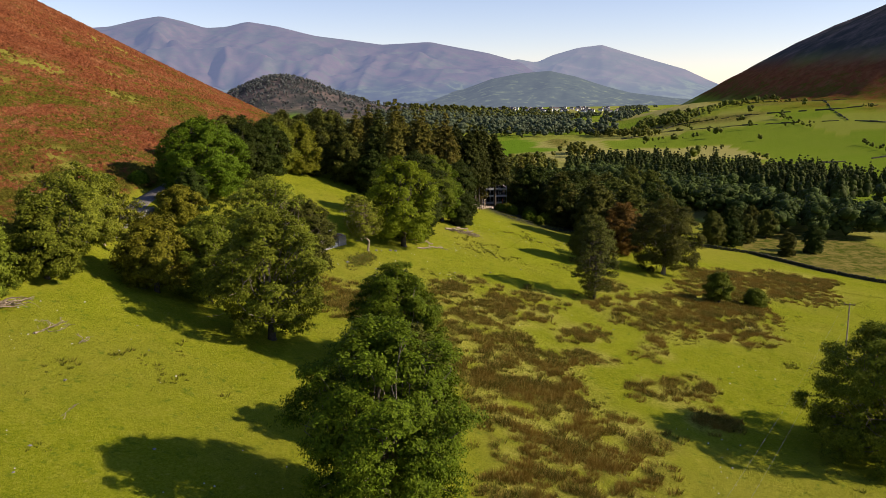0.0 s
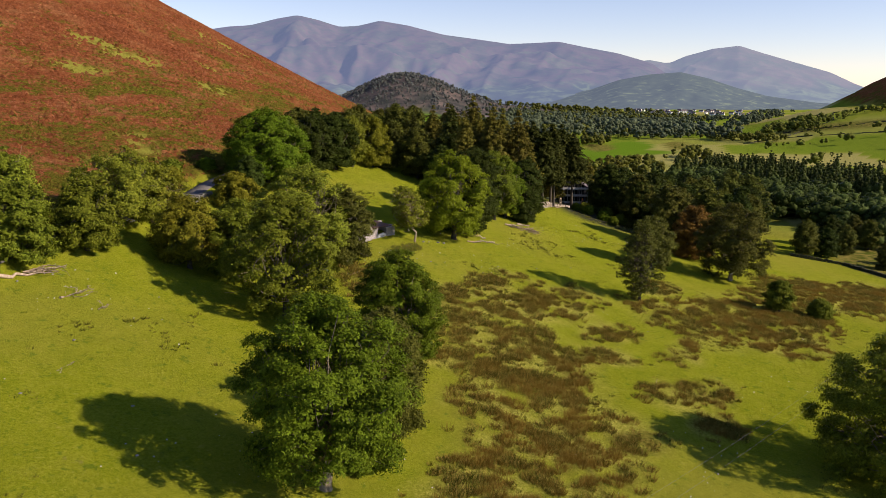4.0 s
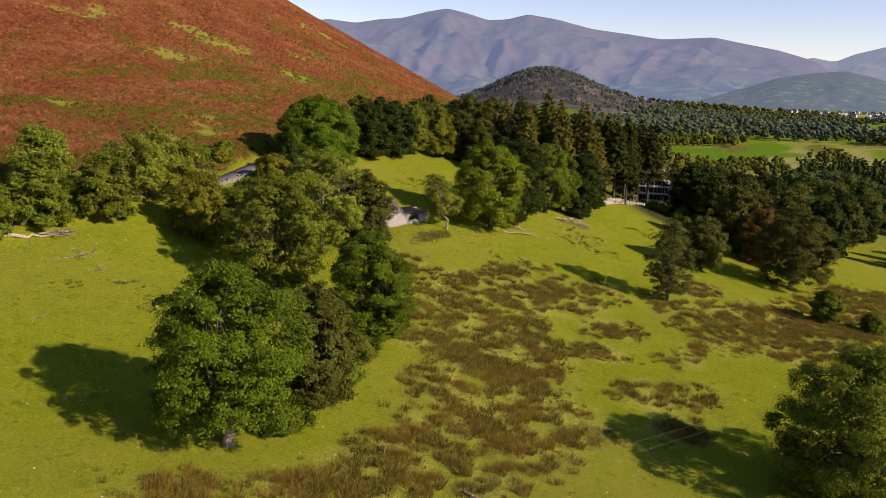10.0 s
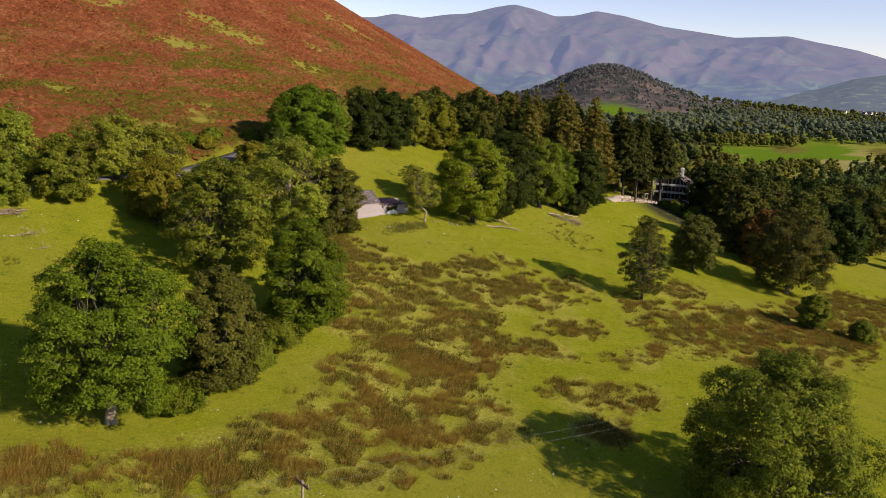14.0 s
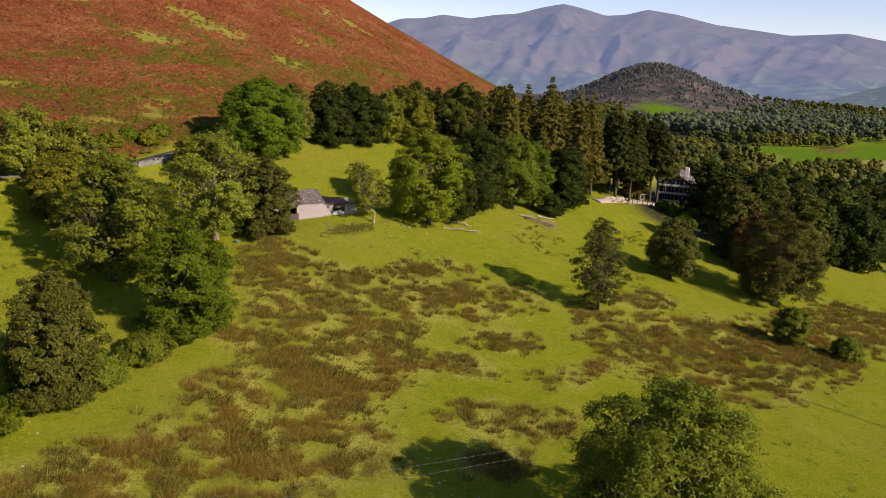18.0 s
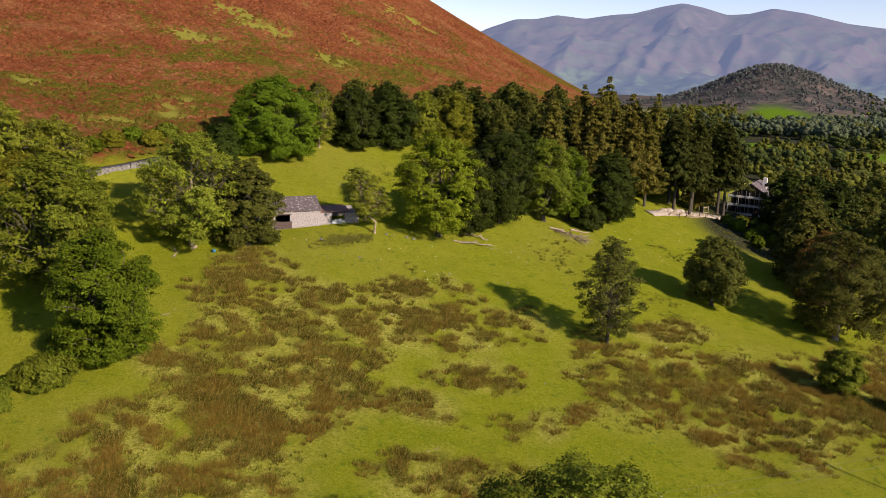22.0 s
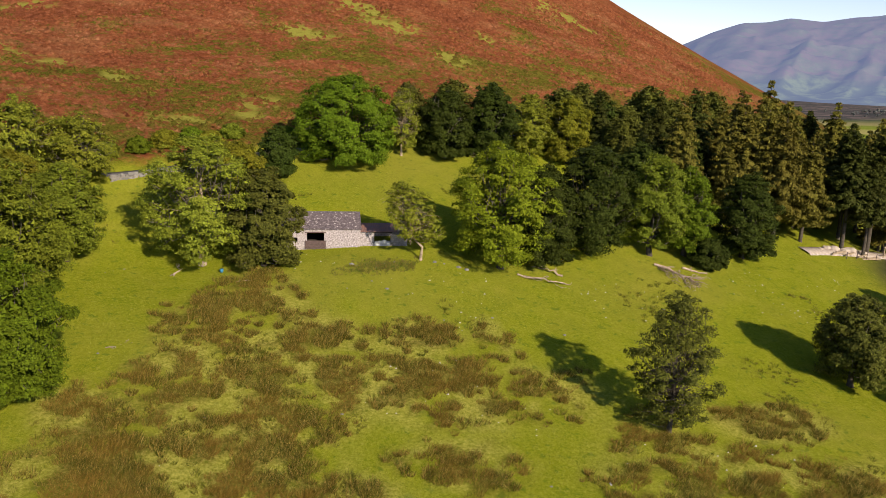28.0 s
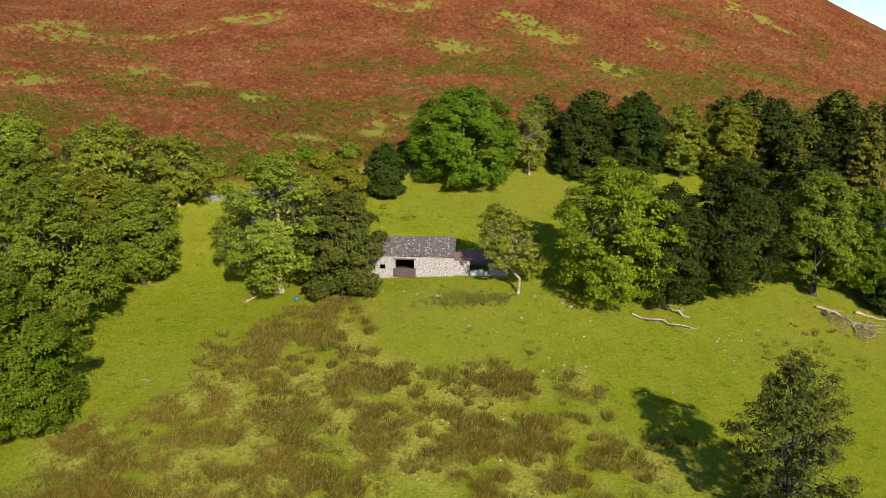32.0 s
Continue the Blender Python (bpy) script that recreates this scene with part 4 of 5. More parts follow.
SLATE = plain("roof_slate", [(0.34, (0.060, 0.050, 0.054)), (0.54, (0.130, 0.108, 0.115)), (0.60, (0.18, 0.155, 0.16)), (0.66, (0.52, 0.49, 0.48))], 3.4, 0.75, 0.6, 0.03)
INSIDE = plain("dark_earth_floor", [(0.3, (0.03, 0.026, 0.02)), (0.7, (0.06, 0.05, 0.04))], 2.0, 0.95, 0.2, 0.01)
OLDWOOD = plain("weathered_wood", [(0.3, (0.05, 0.036, 0.034)), (0.7, (0.12, 0.085, 0.08))], 4.0, 0.85, 0.5, 0.02)
RUST = plain("rusty_sheet", [(0.35, (0.16, 0.12, 0.11)), (0.55, (0.24, 0.13, 0.10)), (0.75, (0.32, 0.16, 0.11))], 0.9, 0.85, 0.3, 0.02, 0.0)
ZINC = plain("galvanised_sheet", [(0.3, (0.30, 0.32, 0.36)), (0.7, (0.55, 0.57, 0.60))], 1.4, 0.45, 0.3, 0.02, 0.4)
DEADWOOD = plain("bleached_deadwood", [(0.3, (0.19, 0.13, 0.095)), (0.7, (0.50, 0.41, 0.32))], 3.0, 0.9, 0.6, 0.03)


def box(bm, x0, x1, y0, y1, z0, z1):
    vs = [bm.verts.new(p) for p in ((x0, y0, z0), (x1, y0, z0), (x1, y1, z0), (x0, y1, z0), (x0, y0, z1), (x1, y0, z1), (x1, y1, z1), (x0, y1, z1))]
    for q in ((0, 3, 2, 1), (4, 5, 6, 7), (0, 1, 5, 4), (1, 2, 6, 5), (2, 3, 7, 6), (3, 0, 4, 7)):
        bm.faces.new([vs[k] for k in q])
    return vs


def boxes(*bs):
    bm = bmesh.new()
    for b in bs:
        box(bm, *b)
    return bm


def rubble(rng, x0, x1, z0, z1, y, skip=(), w=0.42, h=0.2, out=-1):
    """Courses of uneven stones standing a little proud of a wall face."""
    bm = bmesh.new()
    z = z0
    while z < z1 - 0.05:
        hh = min(h * rng.uniform(0.7, 1.35), z1 - z)
        x = x0
        while x < x1 - 0.05:
            ww = min(w * rng.uniform(0.5, 1.5), x1 - x)
            if not any(a < x + ww and x < b and c < z + hh and z < d for a, b, c, d in skip):
                o = rng.uniform(0.01, 0.05) * out
                vs = box(bm, x + 0.012, x + ww - 0.012, min(y, y + o), max(y, y + o), z + 0.012, z + hh - 0.012)
                for v in vs:
                    v.co += Vector((rng.normal(), 0, rng.normal())) * 0.012
            x += ww
        z += hh
    return bm


def slates(rng, x0, x1, eave, ridge, w=0.34, courses=11):
    """Overlapping slates up a roof slope from eave (y, z) to ridge (y, z)."""
    bm = bmesh.new()
    e, r = Vector((0, *eave)), Vector((0, *ridge))
    up = (r - e)
    nrm = Vector((1, 0, 0)).cross(up).normalized()
    if nrm.z < 0:
        nrm.negate()
    for k in range(courses):
        x = x0 - (w / 2 if k % 2 else 0)
        while x < x1:
            a, c = max(x, x0), min(x + w, x1)
            if c - a > 0.05:
                p, q = e + up * (k / courses), e + up * min(1, (k + 1.25) / courses)
                t0, t1 = 0.045 + rng.uniform(0, 0.02), 0.018
                vs = [bm.verts.new((xx, *(pt + nrm * t).yz)) for pt, t in ((p, t0), (q, t1)) for xx in (a + 0.006, c - 0.006)]
                vb = [bm.verts.new((xx, *(pt + nrm * (t - 0.02)).yz)) for pt, t in ((p, t0), (q, t1)) for xx in (a + 0.006, c - 0.006)]
                for f in ((vs[0], vs[1], vs[3], vs[2]), (vb[0], vb[1], vs[1], vs[0]), (vb[0], vs[0], vs[2], vb[2]), (vb[1], vb[3], vs[3], vs[1])):
                    bm.faces.new(f)
            x += w
    return bm


def gable(bm, x0, x1, y0, y1, z0, yr, zr):
    """The three-cornered top of an end wall."""
    a = [bm.verts.new((x0, *p)) for p in ((y0, z0), (y1, z0), (yr, zr))]
    c = [bm.verts.new((x1, *p)) for p in ((y0, z0), (y1, z0), (yr, zr))]
    bm.faces.new(a)
    bm.faces.new(c[::-1])
    for i in range(3):
        bm.faces.new((a[i], c[i], c[(i + 1) % 3], a[(i + 1) % 3]))


def earth_floor(x0, x1, y0, y1, z0, z1):
    """A trodden floor that rises with the hill."""
    bm = bmesh.new()
    for v in box(bm, x0, x1, y0, y1, -0.4, z0):
        if v.co.y > y0 + 0.1 and v.co.z > 0:
            v.co.z = z1
    return bm


def build_barn():
    rng = np.random.default_rng(5)
    barn = thing("barn", (0, 0, 0), "old rubble-stone field barn with a slate roof", "barn")
    X0 = -10.8
    fw = part("front_wall", boxes((X0, -8.9, 0, 0.55, -1.2, 2.72), (-8.9, -8.2, 0, 0.55, -1.2, 0.75), (-8.9, -8.2, 0, 0.55, 1.35, 2.72), (-8.2, -7.0, 0, 0.55, -1.2, 2.72), (-7.0, -4.75, 0, 0.55, 2.0, 2.72), (-4.75, 0, 0, 0.55, -1.2, 2.72), (-7.0, -4.75, 0, 0.55, -1.2, 0.1)), STONE, barn, "pale rubble stone wall")
    part("stonework", rubble(rng, X0, 0, -0.6, 2.7, 0, [(-7.0, -4.75, 0.1, 2.0), (-8.9, -8.2, 0.75, 1.35)]), STONE, fw)
    part("lintel", boxes((-7.25, -4.5, -0.04, 0.3, 1.99, 2.14)), OLDWOOD, fw, "weathered wooden lintel")
    part("back_wall", boxes((X0, 0, 4.65, 5.2, -0.2, 2.72)), STONE, barn)
    for xa, xb in ((X0, X0 + 0.55), (-0.55, 0)):
        bm = boxes((xa + 0.002, xb - 0.002, 0.552, 4.648, -1.0, 2.72))
        gable(bm, xa + 0.002, xb - 0.002, 0.0, 5.2, 2.722, 2.5, 4.22)
        part("end_wall", bm, STONE, barn)
    e1, e2, rd = (-0.28, 2.58), (5.45, 2.58), (2.5, 4.32)
    bm = bmesh.new()
    for (ya, za), (yb, zb) in ((e1, rd), (e2, rd)):
        vs = [bm.verts.new(p) for p in ((X0 - .1, ya, za), (0.12, ya, za), (0.12, yb, zb), (X0 - .1, yb, zb), (X0 - .1, ya, za - 0.09), (0.12, ya, za - 0.09), (0.12, yb, zb - 0.09), (X0 - .1, yb, zb - 0.09))]
        for q in ((0, 1, 2, 3), (7, 6, 5, 4), (0, 4, 5, 1), (1, 5, 6, 2), (3, 7, 4, 0)):
            bm.faces.new([vs[k] for k in q])
    roof = part("roof", bm, SLATE, barn, "grey lichen-flecked slate roof")
    part("slate_covering", slates(rng, X0 - .1, 0.12, e1, rd), SLATE, roof)
    part("slate_covering", slates(rng, X0 - .1, 0.12, e2, rd), SLATE, roof)
    part("ridge", boxes((X0 - .12, 0.14, 2.36, 2.64, 4.30, 4.39)), SLATE, roof)
    part("verge", boxes((0.06, 0.14, -0.2, 0.06, 2.5, 2.62)), GREYSTONE, roof)
    part("floor", earth_floor(X0 + .55, -0.55, 0.555, 4.645, 0.30, 0.95), INSIDE, barn)
    hd = part("half_door", boxes((-7.2, -7.06, -0.16, -0.05, -0.1, 1.0), (-4.7, -4.56, -0.16, -0.05, -0.1, 1.0)), OLDWOOD, barn, "dark reddish-brown boarded half door")
    for k in range(5):
        part("plank", boxes((-7.22, -4.54, -0.22 - 0.01 * (k % 2), -0.163, -0.08 + k * 0.215, 0.125 + k * 0.215)), OLDWOOD, hd)
    return barn


def build_shed():
    rng = np.random.default_rng(6)
    shed = thing("lean_to_shed", (0.02, 0.25, 0), "low stone shed with a rusty sheet roof", "shed")
    w = part("front_wall", boxes((0, 1.85, 0, 0.5, -1.0, 2.1)), STONE, shed, "rough stone wall")
    part("stonework", rubble(rng, 0, 1.85, -0.7, 2.08, 0), STONE, w)
    w = part("front_wall", boxes((4.1, 6.3, 0, 0.5, -1.2, 1.75)), STONE, shed, "rough stone wall")
    part("stonework", rubble(rng, 4.1, 6.3, -0.9, 1.72, 0), STONE, w)
    part("back_wall", boxes((0, 6.3, 3.0, 3.45, -0.2, 2.45)), STONE, shed)
    part("end_wall", boxes((5.85, 6.3, 0.502, 2.998, -1.0, 2.0)), STONE, shed)
    bm = bmesh.new()
    n = 66
    prev = None
    for i in range(n + 1):
        x = -0.02 + 4.9 * i / n
        dz = 0.03 * math.cos(i * 1.9)
        row = [bm.verts.new(p) for p in ((x, -0.3, 2.14 + dz), (x, 3.5, 2.62 + dz), (x, 3.5, 2.60 + dz), (x, -0.3, 2.12 + dz))]
        if prev:
            for k in range(4):
                bm.faces.new((prev[k], row[k], row[(k + 1) % 4], prev[(k + 1) % 4]))
        prev = row
    part("roof", bm, RUST, shed, "rust-red corrugated sheet roof")
    part("beam", boxes((1.8, 4.2, 0.05, 0.2, 1.93, 2.09)), OLDWOOD, shed)
    part("gate", boxes((1.87, 4.08, 0.1, 0.16, 0.0, 0.12), (1.87, 4.08, 0.1, 0.16, 0.75, 0.87), (2.9, 3.0, 0.1, 0.16, 0.12, 0.75)), OLDWOOD, shed)
    for k in range(4):
        part("metal_sheet", boxes((1.9 + k * 0.54, 2.42 + k * 0.54, 0.02 + 0.02 * (k % 2), 0.06 + 0.02 * (k % 2), -0.15, 0.78 + 0.1 * (k % 3))), ZINC, shed, "dull galvanised sheet")
    part("floor", earth_floor(0.05, 5.8, 0.505, 2.995, 0.30, 0.80), INSIDE, shed)


build_barn()
build_shed()


# ---- lane, walls ----
ASPHALT = plain("lane_asphalt", [(0.3, (0.085, 0.08, 0.08)), (0.7, (0.16, 0.15, 0.15))], 1.2, 0.9, 0.4, 0.01)
xs = np.arange(-120, 126, 2.0)
ry = road_y(xs)
k5 = np.ones(5) / 5
ry = np.convolve(np.pad(ry, 2, mode="edge"), k5, mode="valid")
V, F = [], []
for i, (x, y) in enumerate(zip(xs, ry)):
    for o, dz in ((-1.75, -0.3), (-1.6, 0.05), (0, 0.09), (1.6, 0.05), (1.75, -0.3)):
        V.append((x - o * 0.45, y + o * 0.89, zl(x, road_y(x)) + dz))
    if i:
        for k in range(4):
            F.append(((i - 1) * 5 + k, i * 5 + k, i * 5 + k + 1, (i - 1) * 5 + k + 1))
tagged(put("road", mesh_from("road", V, F, True), ASPHALT), "narrow grey asphalt lane along the fell foot", "road", kind="structure")


DARKSTONE = plain("mossy_dark_stone", [(0.3, (0.018, 0.020, 0.010)), (0.7, (0.060, 0.062, 0.034))], 1.5, 0.95, 0.8, 0.05)


def drystone(name, pts, label, h=1.15, seed=1, wide=0.5):
    """A dry stone wall: uneven stones laid in courses along a line, with a row of cope stones."""
    rng = np.random.default_rng(seed)
    bm = bmesh.new()
    for (xa, ya), (xb, yb) in zip(pts, pts[1:]):
        ln = math.hypot(xb - xa, yb - ya)
        d, nn = Vector((xb - xa, yb - ya, 0)) / ln, Vector((-(yb - ya), xb - xa, 0)) / ln
        s = 0.0
        while s < ln:
            w = rng.uniform(0.3, 0.7)
            x, y = xa + d.x * s, ya + d.y * s
            z = zl(x, y) - 0.25
            k = 0
            while z < zl(x, y) + h:
                hh = rng.uniform(0.16, 0.3)
                vs = box(bm, 0, w * 0.97, -wide / 2 - rng.uniform(0, 0.06), wide / 2 + rng.uniform(0, 0.06), z, z + hh * 0.96)
                sh = rng.uniform(-0.15, 0.15)
                for v in vs:
                    q = v.co.copy()
                    v.co = Vector((x, y, 0)) + d * (q.x + sh) + nn * q.y + Vector((0, 0, q.z)) + Vector(rng.normal(size=3)) * 0.015
                z += hh
                k += 1
            s += w
    me = bpy.data.meshes.new(name)
    bm.to_mesh(me)
    bm.free()
    return tagged(put(name, me, DARKSTONE if "dark" in label else GREYSTONE), label, "wall")


drystone("dry_stone_wall", [(-33, 10.8), (-28, 14.2), (-22.5, 17.4), (-18.5, 19.4)], "grey dry stone wall beside the lane", 1.1, 3)
drystone("dry_stone_wall", [(137.7, -33.3), (141.3, -47.2), (130, -66.3), (124.9, -82.4)], "low dark dry stone wall across the lower pasture", 0.75, 4)


# ---- rushes, grass and bracken ----
def blade_mat(name, stops, tint, amount, scale, through=0.3, slope=None):
    m, t, b = mat(name)
    geo = t.nodes.new("ShaderNodeNewGeometry")
    col = ramp(t, stops, geo.outputs["Random Per Island"])
    part_of = calc(t, "MULTIPLY", ramp(t, [(0.42, (0, 0, 0)), (0.60, (1, 1, 1))], noise_tex(t, scale, 4, 0.6)), amount)
    if slope:
        # more of the tint the further down the slope: start, rise per metre, least
        sep = t.nodes.new("ShaderNodeSeparateXYZ")
        t.links.new(geo.outputs["Position"], sep.inputs[0])
        down = calc(t, "MULTIPLY_ADD", calc(t, "SUBTRACT", sep.outputs["Y"], slope[0]), slope[1], slope[2])
        part_of = calc(t, "MULTIPLY", part_of, calc(t, "MINIMUM", calc(t, "MAXIMUM", down, slope[2]), 1.0))
    col = mix(t, part_of, col, tint)
    t.links.new(col, b.inputs["Base Color"])
    b.inputs["Roughness"].default_value = 0.8
    b.inputs["Specular IOR Level"].default_value = 0.1
    tr = t.nodes.new("ShaderNodeBsdfTranslucent")
    t.links.new(col, tr.inputs[0])
    ms = t.nodes.new("ShaderNodeMixShader")
    ms.inputs[0].default_value = through
    t.links.new(b.outputs[0], ms.inputs[1])
    t.links.new(tr.outputs[0], ms.inputs[2])
    t.links.new(ms.outputs[0], t.nodes["Material Output"].inputs[0])
    return m


def tufts(name, x, y, height, blades, wide, splay, radius, material, label, seed):
    """Tufts of three-cornered blades that lean out from their base."""
    rng = np.random.default_rng(seed)
    z = land(x, y)
    n = len(x)
    H = np.repeat(height, blades) * rng.uniform(0.6, 1.1, n * blades)
    w = rng.uniform(0, 2 * np.pi, n * blades)
    r = np.repeat(radius, blades) * rng.random(n * blades) ** 0.5
    bx, by, bz = np.repeat(x, blades) + r * np.cos(w), np.repeat(y, blades) + r * np.sin(w), np.repeat(z, blades) - 0.06
    lean = splay * (0.35 + 0.65 * rng.random(n * blades)) * H
    tx, ty, tz = bx + lean * np.cos(w) + 0.12 * H, by + lean * np.sin(w), bz + H
    o = rng.uniform(0, 2 * np.pi, n * blades)
    hx, hy = np.cos(o) * wide * 0.5, np.sin(o) * wide * 0.5
    P = np.stack([np.stack([bx - hx, by - hy, bz], 1), np.stack([bx + hx, by + hy, bz], 1), np.stack([tx, ty, tz], 1)], 1).reshape(-1, 3)
    me = mesh_from(name, P, np.arange(3 * n * blades).reshape(-1, 3))
    return tagged(put(name, me, material), label, name.replace("_", " "), kind="stuff")


rg = np.random.default_rng(77)
RUSH = blade_mat("rush_blades", [(0.0, (0.026, 0.042, 0.004)), (0.45, (0.088, 0.096, 0.010)), (0.76, (0.205, 0.140, 0.024)), (1.0, (0.440, 0.320, 0.090))], (0.232, 0.142, 0.024), 0.72, 0.20, 0.15, (-22.0, -0.022, 0.32))
x, y = rg.uniform(-84, 116, 90000), rg.uniform(-74, -6, 90000)
keep = rg.random(90000) < rush_mask(x, y) ** 1.1
x, y = x[keep][:10500], y[keep][:10500]
size = rg.uniform(0.45, 1.15, len(x))
tufts("rushes", x, y, 0.74 * size, 54, 0.044, 0.72, 0.44 * size, RUSH, "brown and olive rush tussocks in the wet pasture", 41)
x, y = rg.uniform(-95, 95, 40000), rg.uniform(-90, 22, 40000)
keep = (0.60 * vnoise(x / 9, y / 9, 66) + 0.35 * vnoise(x / 2.2, y / 2.2, 67) + 0.30 * rough_mask(x, y) > 0.72) & (y < road_y(x) - 5)
x, y = x[keep][:2600], y[keep][:2600]
size = rg.uniform(0.25, 1.0, len(x)) ** 1.8
tufts("grass_tussocks", x, y, 0.42 * size + 0.12, 22, 0.07, 0.8, 0.34 * size + 0.06, blade_mat("tussock_blades", [(0.0, (0.070, 0.098, 0.008)), (0.7, (0.150, 0.165, 0.018)), (1.0, (0.28, 0.24, 0.05))], (0.17, 0.13, 0.026), 0.4, 0.3), "scattered darker grass tussocks", 42)
x, y = rg.normal(1.6, 2.4, 500), rg.normal(-6.1, 0.8, 500)
y = y + 0.22 * (x - 1.5)
tufts("nettle_patch", x, y, rg.uniform(0.15, 0.55, 500), 12, 0.09, 0.6, np.full(500, 0.2), blade_mat("nettle_leaves", [(0.0, (0.09, 0.14, 0.016)), (0.6, (0.18, 0.20, 0.03)), (1.0, (0.30, 0.22, 0.07))], (0.16, 0.12, 0.03), 0.5, 0.6), "low green nettles growing over old rubble", 45)
GRASS = blade_mat("grass_blades", [(0.0, (0.105, 0.160, 0.007)), (0.5, (0.225, 0.265, 0.014)), (1.0, (0.400, 0.390, 0.060))], (0.295, 0.285, 0.042), 0.45, 0.5)
x, y = rg.uniform(-95, 100, 70000), rg.uniform(-90, 40, 70000)
keep = (y < road_y(x) - 2.5)
x, y = x[keep], y[keep]
tufts("grass", x, y, rg.uniform(0.08, 0.18, len(x)), 5, 0.07, 1.1, np.full(len(x), 0.16), GRASS, "short grazed yellow-green grass", 43)


def bracken_material():
    m, t, b = mat("bracken_fronds")
    col = bracken_colour(t, noise_tex(t, 3.2, 7, 0.75))
    hs = t.nodes.new("ShaderNodeHueSaturation")
    t.links.new(col, hs.inputs["Color"])
    geo = t.nodes.new("ShaderNodeNewGeometry")
    t.links.new(calc(t, "MULTIPLY_ADD", geo.outputs["Random Per Island"], 0.45, 0.86), hs.inputs["Value"])
    t.links.new(hs.outputs[0], b.inputs["Base Color"])
    b.inputs["Roughness"].default_value = 0.95
    b.inputs["Specular IOR Level"].default_value = 0.0
    bump(t, b, noise_tex(t, 5.0, 5, 0.8), 1.0, 0.25)
    return m


def bracken_clumps(x, y, seed):
    """Low uneven humps of bracken that run together over the fell side."""
    rng = np.random.default_rng(seed)
    n, k = len(x), 6
    w = np.linspace(0, 2 * np.pi, k, endpoint=False)[None] + rng.uniform(0, 1, (n, 1))
    r = rng.uniform(0.28, 0.78, (n, 1)) * rng.uniform(0.7, 1.3, (n, k))
    px, py = x[:, None] + 1.25 * r * np.cos(w), y[:, None] + r * np.sin(w)
    rim = np.stack([px, py, land(px, py) + 0.02], 2)
    tx, ty = x + rng.normal(size=n) * 0.2, y + rng.normal(size=n) * 0.2
    tip = np.stack([tx, ty, land(tx, ty) + rng.uniform(0.35, 0.8, n)], 1)[:, None, :]
    V = np.concatenate([rim, tip], 1).reshape(-1, 3)
    j = np.arange(k)
    F = np.stack([j, (j + 1) % k, np.full(k, k)], 1)[None] + (np.arange(n) * (k + 1))[:, None, None]
    return tagged(put("bracken", mesh_from("bracken", V, F.reshape(-1, 3), True), bracken_material()), "rust-red and green autumn bracken on the fell", "bracken", kind="stuff")


x, y = rg.uniform(-125, 130, 90000), rg.uniform(0, 175, 90000)
keep = (bracken_mask(x, y) > 0.5) & (rg.random(90000) > 0.88 * clearing_mask(x, y)) & (fell_height(x, y) > 4)
bracken_clumps(x[keep][:54000], y[keep][:54000], 44)


# ---- fallen wood and stones ----
def fallen_tree(name, x, y, turn, length, seed, label, thick=0.3, boughs=7):
    rng = np.random.default_rng(seed)
    root = thing(name, on(x, y), label, "fallen tree")
    d = np.array([math.cos(turn), math.sin(turn), 0])
    g = (zl(x + d[0] * length, y + d[1] * length) - zl(x, y)) / length
    d[2] = g
    a = np.array([0, 0, thick * 0.8])
    put("trunk", mesh_from("trunk", *limb(rng, a, a + d * length, thick, thick * 0.25, 0.05, 7), True), DEADWOOD, root)
    for k in range(boughs):
        s = rng.uniform(0.1, 0.95)
        p = a + d * length * s
        w = turn + rng.choice([-1, 1]) * rng.uniform(0.4, 1.3)
        ln = length * rng.uniform(0.2, 0.5)
        e = p + np.array([math.cos(w) * ln, math.sin(w) * ln, g * ln + rng.uniform(-0.1, 0.55)])
        tb = [limb(rng, p, e, thick * 0.35, 0.035, 0.14, 6)]
        for q in range(3):
            p2 = p + (e - p) * rng.uniform(0.4, 0.9)
            tb.append(limb(rng, p2, p2 + (e - p) * 0.35 + rng.normal(size=3) * np.array([0.4, 0.4, 0.2]) * ln * 0.4, thick * 0.14, 0.02, 0.15, 4))
        put("bough", mesh_from("bough", *join_tubes(tb), True), DEADWOOD, root)
    return root


fallen_tree("fallen_tree", 42.6, 0.6, -0.75, 6.5, 1, "bleached fallen tree with bare tangled boughs", 0.22, 30)
fallen_tree("fallen_branch", 47.0, 0.4, -0.35, 3.6, 2, "pale broken trunk lying by the wood edge", 0.22, 3)
fallen_tree("fallen_branch", 20.2, -5.8, -0.28, 6.5, 3, "long bare fallen limb under the sycamore", 0.15, 7)
fallen_tree("fallen_branch", 26.6, -5.4, 2.6, 3.5, 4, "bare fallen limb on the grass", 0.16, 4)
fallen_tree("fallen_tree", -65.5, -5.6, 0.1, 7.5, 5, "heap of bleached fallen branches by the hedge", 0.3, 12)
fallen_tree("fallen_branch", -60.6, -11.2, 0.25, 4.6, 6, "bleached fallen branch on the open grass", 0.14, 8)
fallen_tree("fallen_branch", -58.2, -14.4, 0.5, 2.0, 7, "short bleached stick on the grass", 0.08, 3)
fallen_tree("fallen_branch", -69.3, -25.6, 0.45, 2.6, 8, "pale bare stick on the grass", 0.08, 2)
fallen_tree("fallen_branch", -23.0, -8.2, 1.15, 2.4, 9, "pale curved broken bough by the ash", 0.2, 1)
fallen_tree("fallen_branch", -27.0, -26.5, 0.5, 2.6, 10, "pale bare stick beside the green tree", 0.07, 2)
fallen_tree("fallen_branch", -8.0, -56.0, 0.2, 2.6, 12, "thin pale stick among rushes", 0.06, 2)
